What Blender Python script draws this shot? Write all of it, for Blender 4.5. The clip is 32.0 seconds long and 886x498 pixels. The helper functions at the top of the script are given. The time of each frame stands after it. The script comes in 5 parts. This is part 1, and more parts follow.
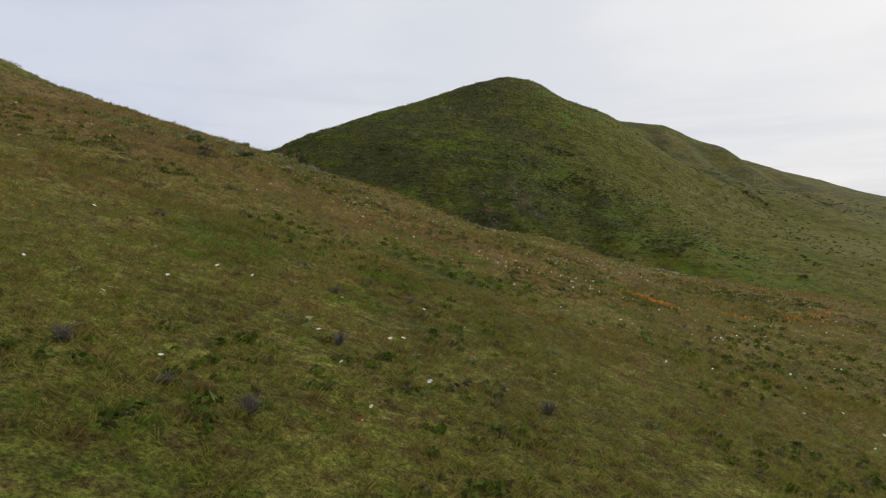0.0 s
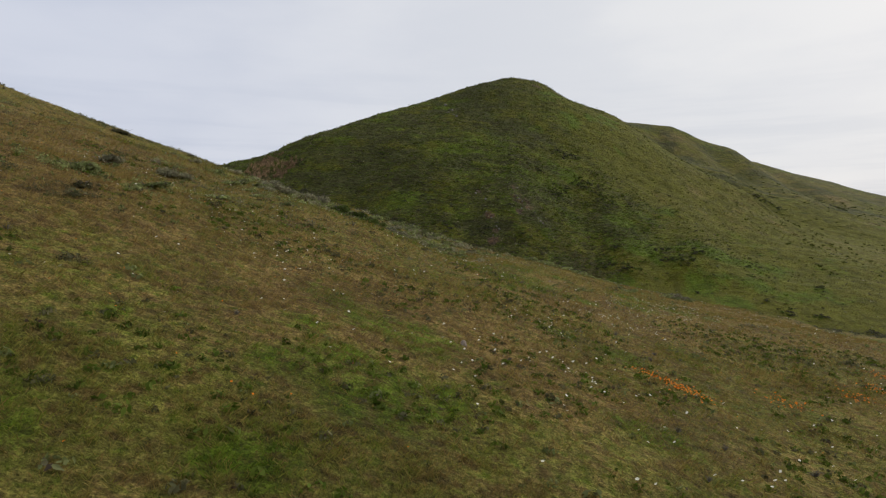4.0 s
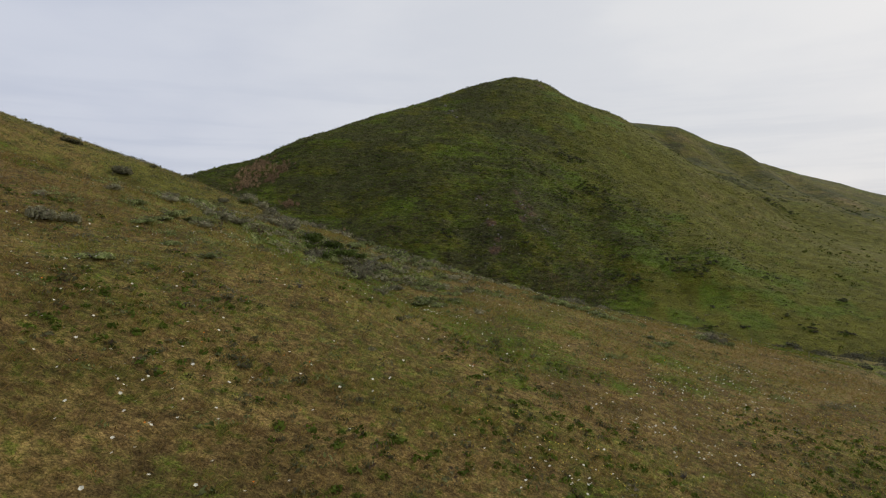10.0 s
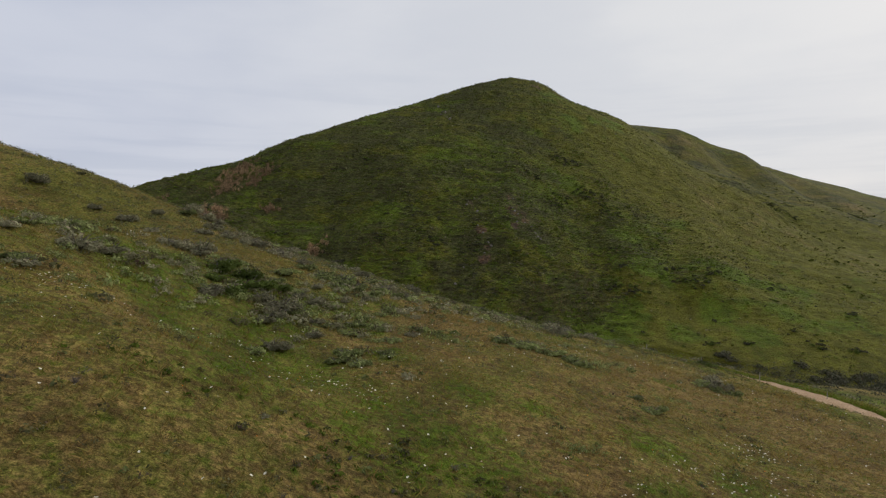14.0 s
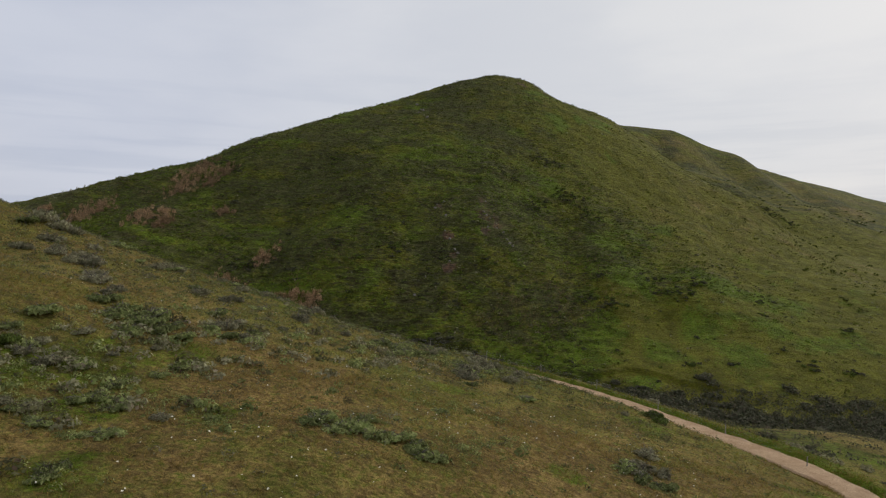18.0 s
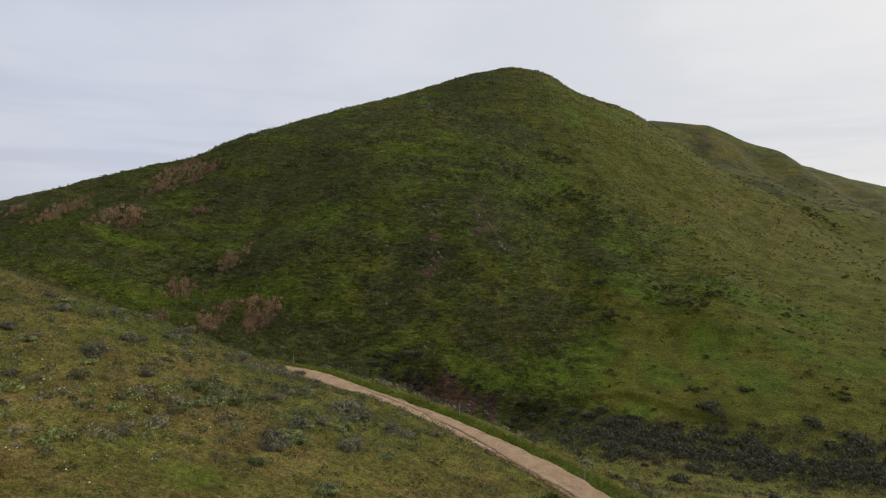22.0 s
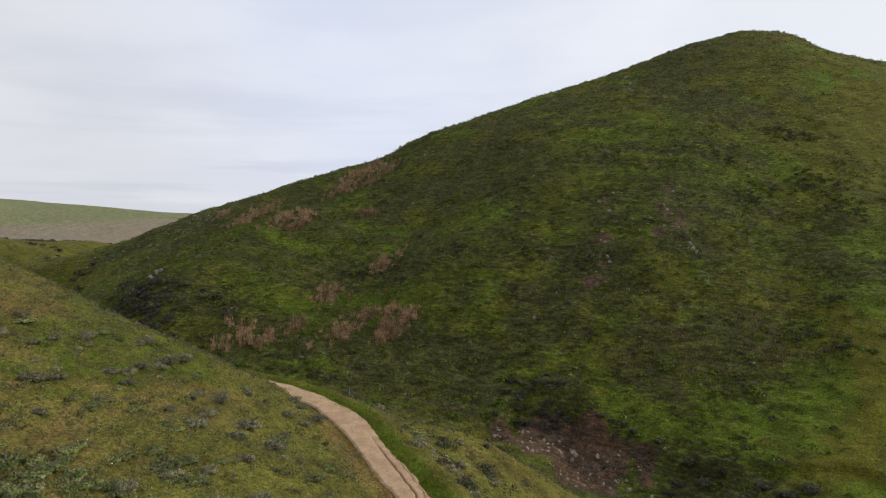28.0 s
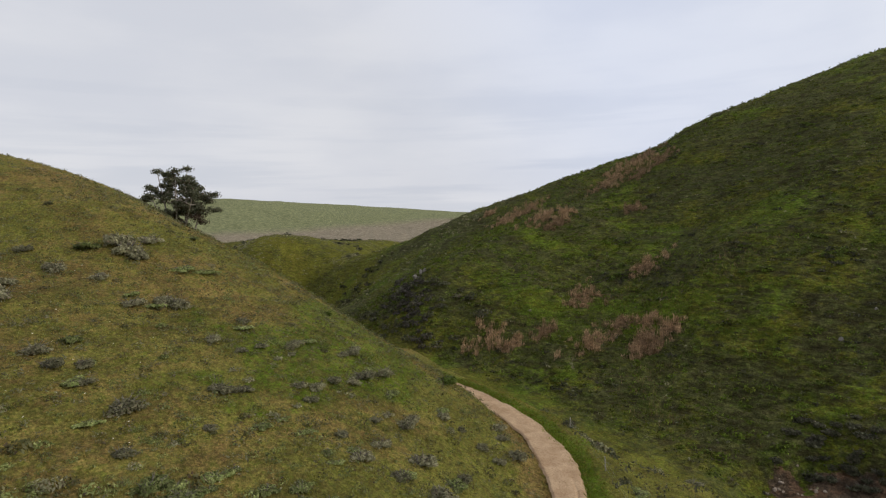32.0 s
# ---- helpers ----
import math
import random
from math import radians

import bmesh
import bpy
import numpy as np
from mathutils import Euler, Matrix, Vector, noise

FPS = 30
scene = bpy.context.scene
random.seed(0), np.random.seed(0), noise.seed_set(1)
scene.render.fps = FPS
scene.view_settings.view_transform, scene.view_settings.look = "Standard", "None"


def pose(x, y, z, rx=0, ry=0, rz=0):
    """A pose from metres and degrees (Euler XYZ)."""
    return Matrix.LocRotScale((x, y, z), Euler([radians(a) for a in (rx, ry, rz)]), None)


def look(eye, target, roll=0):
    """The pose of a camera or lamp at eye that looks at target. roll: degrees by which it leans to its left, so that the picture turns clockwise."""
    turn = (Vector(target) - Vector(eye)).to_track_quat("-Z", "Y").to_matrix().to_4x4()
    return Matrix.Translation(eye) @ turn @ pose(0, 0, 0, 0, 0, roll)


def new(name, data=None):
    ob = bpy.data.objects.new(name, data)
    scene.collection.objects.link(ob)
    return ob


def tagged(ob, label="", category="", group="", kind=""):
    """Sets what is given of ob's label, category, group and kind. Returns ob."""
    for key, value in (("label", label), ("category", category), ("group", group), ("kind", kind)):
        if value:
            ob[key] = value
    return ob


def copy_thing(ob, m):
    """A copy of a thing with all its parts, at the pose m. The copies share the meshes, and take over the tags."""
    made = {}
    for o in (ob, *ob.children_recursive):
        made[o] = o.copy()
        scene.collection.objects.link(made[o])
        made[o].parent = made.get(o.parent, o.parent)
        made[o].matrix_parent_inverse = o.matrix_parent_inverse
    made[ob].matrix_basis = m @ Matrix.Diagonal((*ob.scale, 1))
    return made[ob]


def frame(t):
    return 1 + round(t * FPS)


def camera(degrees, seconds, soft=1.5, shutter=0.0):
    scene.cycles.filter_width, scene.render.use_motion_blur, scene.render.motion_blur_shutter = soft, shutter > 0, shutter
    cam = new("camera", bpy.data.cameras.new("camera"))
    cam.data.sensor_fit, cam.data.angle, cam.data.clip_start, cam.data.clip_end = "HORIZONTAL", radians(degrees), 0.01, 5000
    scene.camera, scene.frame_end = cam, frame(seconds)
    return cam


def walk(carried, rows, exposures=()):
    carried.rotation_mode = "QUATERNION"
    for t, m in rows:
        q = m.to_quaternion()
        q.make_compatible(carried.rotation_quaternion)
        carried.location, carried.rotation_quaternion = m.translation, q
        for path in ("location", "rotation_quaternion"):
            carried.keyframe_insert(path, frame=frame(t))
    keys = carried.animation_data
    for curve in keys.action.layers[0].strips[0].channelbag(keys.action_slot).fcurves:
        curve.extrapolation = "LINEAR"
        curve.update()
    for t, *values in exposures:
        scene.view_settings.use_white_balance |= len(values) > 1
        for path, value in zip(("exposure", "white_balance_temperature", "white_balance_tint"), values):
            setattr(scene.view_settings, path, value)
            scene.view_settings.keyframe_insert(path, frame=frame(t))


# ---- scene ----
# camera and flight
cam = camera(70.9, 32.0, soft=1.25)
PATH = [
    (0, pose(0.00, 0.00, -0.00, 88.00, 0.00, 0.00)),
    (0.5, pose(0.27, 1.25, 0.35, 87.99, -0.03, 0.07)),
    (1, pose(0.56, 2.47, 0.70, 87.98, -0.05, 0.16)),
    (2, pose(1.31, 4.77, 1.42, 87.96, -0.03, 0.25)),
    (3, pose(1.95, 7.06, 2.17, 87.96, -0.04, 0.41)),
    (3.5, pose(2.21, 8.22, 2.53, 87.97, -0.09, 0.50)),
    (5.5, pose(2.75, 12.89, 3.74, 87.98, -0.13, 0.62)),
    (6, pose(2.90, 13.82, 4.01, 87.95, -0.16, 0.58)),
    (7, pose(2.94, 15.89, 4.56, 87.95, -0.18, 0.61)),
    (8, pose(2.92, 18.08, 5.13, 87.94, -0.14, 0.61)),
    (9, pose(3.06, 20.31, 5.68, 87.93, -0.09, 0.66)),
    (10, pose(3.29, 22.64, 6.20, 87.92, -0.11, 0.71)),
    (11, pose(3.63, 25.10, 6.76, 87.95, -0.17, 0.74)),
    (12, pose(4.54, 27.86, 7.28, 87.95, -0.18, 0.72)),
    (13, pose(6.03, 31.10, 7.79, 88.02, -0.21, 0.79)),
    (14, pose(8.03, 34.62, 8.28, 88.04, -0.32, 0.82)),
    (14.5, pose(9.19, 36.43, 8.57, 88.03, -0.40, 0.87)),
    (16.5, pose(14.47, 44.22, 9.58, 88.17, -0.49, 0.87)),
    (17, pose(16.20, 46.63, 9.71, 88.14, -0.55, 0.89)),
    (18, pose(19.91, 51.52, 9.78, 88.15, -0.66, 0.86)),
    (19, pose(23.94, 56.48, 9.81, 88.20, -0.75, 1.00)),
    (20, pose(28.14, 61.09, 10.02, 88.18, -0.77, 1.28)),
    (21, pose(32.57, 65.98, 10.17, 88.20, -0.82, 2.73)),
    (22, pose(36.76, 71.31, 10.26, 88.14, -0.79, 4.64)),
    (23, pose(40.64, 76.44, 10.42, 88.10, -0.79, 6.44)),
    (24, pose(44.21, 81.47, 10.73, 88.00, -0.84, 7.92)),
    (24.5, pose(45.81, 83.96, 10.90, 87.95, -0.80, 8.66)),
    (26.5, pose(50.50, 93.15, 11.08, 87.79, -0.27, 16.83)),
    (27, pose(51.13, 95.69, 11.11, 87.75, -0.15, 19.96)),
    (28, pose(51.87, 100.04, 11.07, 87.74, 0.09, 26.37)),
    (29, pose(52.26, 103.83, 11.21, 87.70, 0.44, 32.82)),
    (30, pose(52.58, 107.15, 11.44, 87.66, 0.75, 39.36)),
    (31, pose(52.07, 110.26, 11.64, 87.66, 0.96, 45.74)),
    (32, pose(51.39, 113.14, 11.93, 87.64, 1.31, 52.22)),
]
walk(cam, PATH, exposures=[(0, 0.0), (5, -0.06), (10, -0.12), (20, -0.16), (24, 0.08), (28, 0.22), (32, 0.13)])

# ---- light ----
world = bpy.data.worlds.new("sky")
scene.world = world
world.use_nodes = True
SUN_DIR = Vector((0.68, 0.60, 0.48)).normalized()


def build_sky():
    nt = world.node_tree
    nt.nodes.clear()
    out = nt.nodes.new("ShaderNodeOutputWorld")
    bg = nt.nodes.new("ShaderNodeBackground")
    sky = nt.nodes.new("ShaderNodeTexSky")
    sky.sky_type, sky.sun_disc = "NISHITA", False
    sky.sun_elevation = math.asin(SUN_DIR.z)
    sky.sun_rotation = math.atan2(SUN_DIR.x, SUN_DIR.y)
    sky.dust_density, sky.air_density = 3.0, 1.0
    link = nt.links.new

    def add(kind, *ins, **props):
        n = nt.nodes.new(kind)
        for k, v in props.items():
            if k == "operation":
                n.operation = v
            elif k == "blend":
                n.blend_type = v
            else:
                n.inputs[k.replace("_", " ")].default_value = v
        for sock, v in ins:
            if isinstance(v, bpy.types.NodeSocket):
                link(v, n.inputs[sock])
            else:
                n.inputs[sock].default_value = v
        return n

    def ramp_of(value, stops):
        r = nt.nodes.new("ShaderNodeValToRGB")
        r.color_ramp.interpolation = "EASE"
        while len(r.color_ramp.elements) < len(stops):
            r.color_ramp.elements.new(0.5)
        for e, (p, c) in zip(r.color_ramp.elements, stops):
            e.position, e.color = p, (*c, 1)
        link(value, r.inputs[0])
        return r.outputs[0]

    way = add("ShaderNodeTexCoord").outputs["Generated"]
    # blue-grey veil that turns white towards the hidden sun
    near_sun = add("ShaderNodeVectorMath", (0, way), (1, tuple(SUN_DIR)), operation="DOT_PRODUCT").outputs["Value"]
    turned = add("ShaderNodeMath", (0, near_sun), (1, 0.5), (2, 0.5), operation="MULTIPLY_ADD").outputs[0]
    veil = ramp_of(turned, [(0.40, (6.35, 6.50, 7.00)), (0.60, (6.45, 6.85, 7.95)), (0.97, (7.80, 7.95, 8.25))])
    # soft billows above, drawn-out grey streaks above the horizon
    billow = add("ShaderNodeTexNoise", ("Vector", add("ShaderNodeMapping", ("Vector", way), Scale=(1.5, 1.5, 5.0)).outputs[0]), Scale=1.9, Detail=5.0, Roughness=0.5)
    streak = add("ShaderNodeTexNoise", ("Vector", add("ShaderNodeMapping", ("Vector", way), Scale=(1.6, 1.6, 26.0)).outputs[0]), Scale=1.5, Detail=4.0, Roughness=0.55)
    up = add("ShaderNodeSeparateXYZ", (0, way)).outputs[2]
    low = ramp_of(up, [(0.02, (1, 1, 1)), (0.30, (0, 0, 0))])
    soft = add("ShaderNodeMixRGB", (0, 1.0), (1, veil), (2, ramp_of(billow.outputs[0], [(0.34, (0.945, 0.95, 0.965)), (0.64, (1.045, 1.035, 1.02))])), blend="MULTIPLY").outputs[0]
    band = add("ShaderNodeMixRGB", (0, low), (1, (1, 1, 1, 1)), (2, ramp_of(streak.outputs[0], [(0.36, (0.90, 0.915, 0.94)), (0.56, (1.02, 1.015, 1.01))])))
    cloud = add("ShaderNodeMixRGB", (0, 1.0), (1, soft), (2, band.outputs[0]), blend="MULTIPLY").outputs[0]
    mix = add("ShaderNodeMixRGB", (0, 0.95), (1, sky.outputs[0]), (2, cloud))
    link(mix.outputs[0], bg.inputs[0])
    bg.inputs[1].default_value = 0.1
    link(bg.outputs[0], out.inputs[0])


build_sky()
sun = new("sun", bpy.data.lights.new("sun", "SUN"))
sun.data.energy, sun.data.angle, sun.data.color = 1.75, radians(14), (1.0, 0.94, 0.82)
sun.matrix_world = look(SUN_DIR * 100, (0, 0, 0))

# ---- land form ----
# crest, creek and slope lines of the place, as (x, y, height) in metres
LINES = {
    "peak_west_crest": [(55, 450, 108.3), (26, 420, 95.2), (2, 395, 79.3), (-21, 371, 67.4), (-45, 348, 57.2), (-61, 337, 52.6), (-76, 329, 46.8), (-85, 323, 39.9), (-100, 314, 34.3), (-118, 303, 27.6), (-152, 281, 16.1), (-174, 267, 4.9), (-198, 252, -6.0), (-222, 238, -16.0)],
    "west_shelf": [(38, 467, 102.7), (9, 437, 93.0), (-15, 412, 81.9), (-38, 388, 69.5), (-61, 366, 57.0), (-74, 357, 51.5), (-88, 350, 43.1), (-98, 343, 37.2), (-112, 335, 32.7), (-131, 323, 24.4)],
    "peak_east_spur": [(55, 450, 104.0), (72, 454, 102.0), (88, 448, 88.7), (105, 442, 83.5), (124, 436, 72.1), (145.3, 424.0, 51.4), (162.8, 402.0, 35.5), (173.2, 384.0, 25.4), (179.6, 362.0, 15.1), (180, 360, 11.6), (192, 336, -0.8), (200, 300, -12.0)],
    "spur_gully": [(159.3, 444.0, 45.9), (176.8, 422.0, 30.0), (187.2, 404.0, 19.9), (193.6, 382.0, 9.6)],
    "north_flank": [(90, 520, 75.4), (0, 470, 62.3), (-60, 410, 34.3), (-130, 350, 5.9), (-220, 300, -9.9)],
    "centre_face": [(8, 357, 60.6), (34, 273, 14), (39, 263, 6), (30, 232, -12), (24, 215, -20)],
    "west_face": [(-22, 266, 13), (-16, 248, 4.6), (-24, 223, -11.6), (-24, 205, -19)],
    "west_hollow": [(-70, 282, 17.7), (-55, 246, 1.9), (-48, 215, -11)],
    "west_spur": [(-103, 271, 13.1), (-82, 261, 13.8), (-92, 232, 4.3), (-90, 216, -1.2), (-76, 200, -12.3)],
    "east_face": [(100, 330, 24.2), (90, 248, -7.6), (88, 226, -19.5), (82, 211, -23.6)],
    "east_gully": [(64, 300, 19.4), (60, 260, -1.8), (58, 224, -19.7), (60, 205, -25.9)],
    "east_foot": [(140, 240, -16.7), (150, 300, -2.1), (175, 230, -21.9), (240, 240, -24.9)],
    "creek": [(-330, 200, -14.7), (-230, 215, -17.1), (-140, 200, -19.4), (-80, 192, -19), (-40, 191, -19.8), (0, 192, -23.5), (30, 192, -28.9), (66, 183, -29.9), (92, 172, -33), (150, 165, -34.3), (260, 170, -36.1), (420, 190, -41.7), (700, 200, -50.6)],
    "bank_top": [(15.0, 147.0, -9.65), (24.0, 136.0, -8.2), (31.0, 128.0, -8.75), (37.0, 119.5, -8.92), (42.0, 111.0, -9.32), (46.5, 102.0, -10.28), (50.0, 92.0, -9.86)],
    "near_bank": [(-45, 178, -10.9), (-5, 178, -19.1), (22, 170, -15.2), (48, 155, -23.2), (75, 140, -18.5), (110, 110, -19)],
    "road": [(-45.0, 172.0, -11.7), (-22.0, 169.0, -11.6), (-12.0, 166.4, -10.95), (1.0, 162.5, -10.6), (11.4, 156.9, -10.5), (20.7, 149.2, -10.72), (29.3, 142.0, -11.1), (36.4, 134.6, -11.38), (42.9, 127.2, -11.88), (47.8, 119.6, -12.12), (51.6, 112.6, -12.1), (54.9, 105.9, -12.6), (58.5, 97.0, -14.3), (62.1, 83.0, -17.24), (67.0, 58.0, -20.51), (73.0, 20.0, -23.0)],
    "left_crest": [(-75.0, -60.0, 12.0), (-73.0, 10.0, 19.1), (-72.0, 60.0, 21.9), (-74.0, 90.0, 28.4), (-71.0, 118.0, 24.7), (-66.0, 137.0, 17.4), (-58.0, 148.0, 8.36), (-42.0, 153.0, 3.88), (-28.0, 159.0, -2.97), (-17.0, 163.0, -7.83)],
    "left_back": [(-115, 0, 8), (-115, 70, 14.5), (-112, 120, 17), (-100, 150, 6), (-80, 170, -7)],
    "slope_upper": [(-16.0, -20.0, -2.0), (-11.0, 16.5, 0.4), (-18.6, 40.0, 6.4), (-17.0, 53.0, 5.91), (-17.0, 71.0, 7.32), (-18.0, 100.0, 7.01), (-18.0, 130.0, 4.85)],
    "slope_middle": [(0.0, -20.0, -6.0), (-2.0, 14.6, -2.6), (-6.0, 39.0, 1.07), (-3.0, 63.0, 2.68), (-1.6, 69.0, -0.02), (2.3, 101.0, 0.82), (3.0, 131.0, -1.76), (-5.0, 147.0, -2.11)],
    "slope_lower": [(8.0, -15.0, -8.0), (6.0, 16.0, -4.88), (6.0, 47.0, -1.49), (6.0, 60.0, -1.16), (5.0, 71.0, -0.25), (11.0, 85.0, -0.94), (14.0, 107.0, -2.75), (22.0, 121.0, -6.02), (17.0, 135.0, -6.12)],
    "slope_foot": [(22.0, -10.0, -12.0), (14.0, 39.0, -4.92), (25.0, 60.0, -5.27), (32.0, 92.0, -6.63), (46.0, 65.0, -8.77), (40.0, 20.0, -11.99)],
    "far_ridge": [(120, 575, 87.8), (159, 588, 97.7), (218, 611, 98.5), (285, 646, 77.7), (355, 670, 61.9), (430, 700, 50.7), (560, 740, 18.4)],
    "far_ridge_foot": [(222, 430, 27.3), (158, 530, 72.6), (260, 480, 29), (330, 440, -0.1), (420, 480, -3.3)],
    "distant_ridge": [(430, 1060, 111.9), (520, 1080, 98.1), (589, 1104, 96.8), (700, 1130, 70.4), (900, 1180, 47.9)],
    "mesa": [(-1000, 180, 56.7), (-810, 373, 49.9), (-740, 540, 33.4), (-646, 681, 23.8), (-560, 800, 5.9), (-420, 900, 8.5)],
    "mesa_foot": [(-620, 240, 5.4), (-560, 400, 2.9), (-480, 520, 0.3), (-340, 600, -4.5)],
    "scrub_flat": [(-190, 190, -9), (-182, 202, -7), (-328, 240, 3.5), (-283, 333, 0), (-240, 300, -6)],
    "rim": [(-2600, -900, -9.8), (-2600, 1500, -1.2), (-1400, 3000, -0.5), (600, 3200, 0.7), (2600, 2200, -30), (2600, 0, -60.2), (1500, -1300, -60), (-600, -1300, 0), (0, -500, -10), (500, -200, -39.7), (-500, -100, 11)],
    "slope_high": [(-42, -20, 4), (-38, 30, 9.3), (-40, 71, 14.7), (-40, 100, 8.4), (-44, 126, 15.5)],
}
ROAD = [Vector(p) for p in LINES["road"]]


def densify(line, step=14.0):
    out = [line[0]]
    for a, b in zip(line[:-1], line[1:]):
        n = max(1, int(math.dist(a, b) / step)) if math.dist(a, b) < 400 else 1
        out += [tuple(a[k] + (b[k] - a[k]) * i / n for k in range(3)) for i in range(1, n + 1)]
    return out


def thin_plate(r2):
    return 0.5 * r2 * np.log(r2 + 1e-9)


def solve_land():
    pts = np.array(sorted({tuple(round(v, 2) for v in p) for line in LINES.values() for p in densify(line)}))
    xy, z = pts[:, :2] / 100.0, pts[:, 2]
    n = len(xy)
    r2 = ((xy[:, None] - xy[None]) ** 2).sum(2)
    a = np.zeros((n + 3, n + 3))
    a[:n, :n] = thin_plate(r2) + np.eye(n) * 4e-4
    a[:n, n], a[:n, n + 1:] = 1, xy
    a[n:, :n] = a[:n, n:].T
    w = np.linalg.solve(a, np.concatenate([z, np.zeros(3)]))
    return xy, w


LAND_XY, LAND_W = solve_land()


def smooth_height(x, y):
    x, y = np.asarray(x, float).ravel() / 100.0, np.asarray(y, float).ravel() / 100.0
    out = np.empty_like(x)
    n = len(LAND_XY)
    for i in range(0, len(x), 4000):
        xs, ys = x[i:i + 4000], y[i:i + 4000]
        r2 = (xs[:, None] - LAND_XY[None, :, 0]) ** 2 + (ys[:, None] - LAND_XY[None, :, 1]) ** 2
        out[i:i + 4000] = thin_plate(r2) @ LAND_W[:n] + LAND_W[n] + LAND_W[n + 1] * xs + LAND_W[n + 2] * ys
    return out


def hashed(i, j, seed):
    h = (i.astype(np.int64) * 374761393 + j.astype(np.int64) * 668265263 + seed * 974711) & 0xFFFFFFFF
    h = ((h ^ (h >> 13)) * 1274126177) & 0xFFFFFFFF
    return ((h ^ (h >> 16)) & 0xFFFF) / 65535.0


def value_noise(x, y, seed=0):
    i, j = np.floor(x), np.floor(y)
    u, v = x - i, y - j
    u, v = u * u * (3 - 2 * u), v * v * (3 - 2 * v)
    a, b = hashed(i, j, seed), hashed(i + 1, j, seed)
    c, d = hashed(i, j + 1, seed), hashed(i + 1, j + 1, seed)
    return (a * (1 - u) + b * u) * (1 - v) + (c * (1 - u) + d * u) * v


def fbm(x, y, size, octaves=4, seed=0):
    """Layered noise in -1..1 with its largest waves about size metres long."""
    out, amp, tot = np.zeros_like(x), 1.0, 0.0
    for k in range(octaves):
        out += amp * (value_noise(x / size * 2 ** k + 13.7 * k, y / size * 2 ** k - 7.1 * k, seed + k) * 2 - 1)
        tot, amp = tot + amp, amp * 0.5
    return out / tot


def road_distance(x, y):
    """Distance from the road's middle line (negative on the uphill side) and the road's height at the nearest place."""
    best, high, side = np.full(x.shape, 1e9), np.zeros(x.shape), np.ones(x.shape)
    for a, b in zip(ROAD[:-1], ROAD[1:]):
        d = b - a
        t = np.clip(((x - a.x) * d.x + (y - a.y) * d.y) / (d.x * d.x + d.y * d.y), 0, 1)
        ox, oy = x - a.x - t * d.x, y - a.y - t * d.y
        r = np.hypot(ox, oy)
        close = r < best
        high = np.where(close, a.z + t * d.z, high)
        side = np.where(close, np.sign(d.x * oy - d.y * ox), side)
        best = np.minimum(r, best)
    return best, high, side


def sstep(a, b, v):
    t = np.clip((v - a) / (b - a), 0, 1)
    return t * t * (3 - 2 * t)


def scar_edge(x):
    """The upper rim of the slide scar above the creek."""
    return 209 + 7.5 * sstep(9, 16, x) - 8.0 * sstep(22.5, 26, x) - 2.5 * sstep(30, 48, x) + 2.0 * sstep(50, 66, x) - 7 * sstep(66, 80, x)


def scar_depth(x, y):
    s = y - scar_edge(x) - 0.8 * fbm(x, y, 4, 2, 91)
    wide = sstep(6, 14, x) * sstep(92, 78, x)
    return wide * sstep(0.5, -0.7 - 7.5 * sstep(26, 22, x), s) * sstep(-19, -7, s) * (3.4 - 2.6 * sstep(38, 60, x))


# gullies and ribs on the hill: way from top to foot, half width and depth
FOLDS = [((58, 330), (57, 228), 8, 2.6), ((104, 330), (76, 214), 8, 2.2), ((-30, 330), (-44, 214), 9, 2.2), ((14, 320), (4, 212), 7, 1.8), ((150, 400), (118, 250), 10, 2.0),
         ((34, 340), (30, 240), 7, -2.0), ((82, 360), (66, 226), 7, -1.8), ((-10, 320), (-18, 220), 8, -1.6), ((128, 340), (100, 240), 9, -1.8), ((-62, 300), (-66, 215), 7, -1.5),
         ((240, 600), (222, 420), 12, 9.0), ((300, 640), (280, 450), 12, 9.0), ((190, 595), (178, 480), 10, 6.0), ((268, 625), (250, 470), 10, -5.0)]


def folds(x, y):
    out = np.zeros_like(x)
    for (ax, ay), (bx, by), wide, deep in FOLDS:
        dx, dy = bx - ax, by - ay
        t = ((x - ax) * dx + (y - ay) * dy) / (dx * dx + dy * dy)
        off = (x - ax - t * dx) + 5 * fbm(x, y, 40, 2, int(ax) + 300)
        out += 0.6 * deep * np.exp(-(off / wide) ** 2) * sstep(-0.12, 0.25, t) * sstep(1.12, 0.85, t)
    return out


def open_grass(x, y):
    """Share of smooth open grass at the eastern foot of the hill and along its eastern spur."""
    foot = sstep(46, 74, x + 6 * fbm(x, y, 14, 2, 84)) * sstep(272, 238, y + 10 * fbm(x, y, 22, 2, 82))
    return np.maximum(foot, sstep(75, 165, x + 0.35 * (y - 230) + 35 * fbm(x, y, 30, 3, 85)) * sstep(450, 380, y))


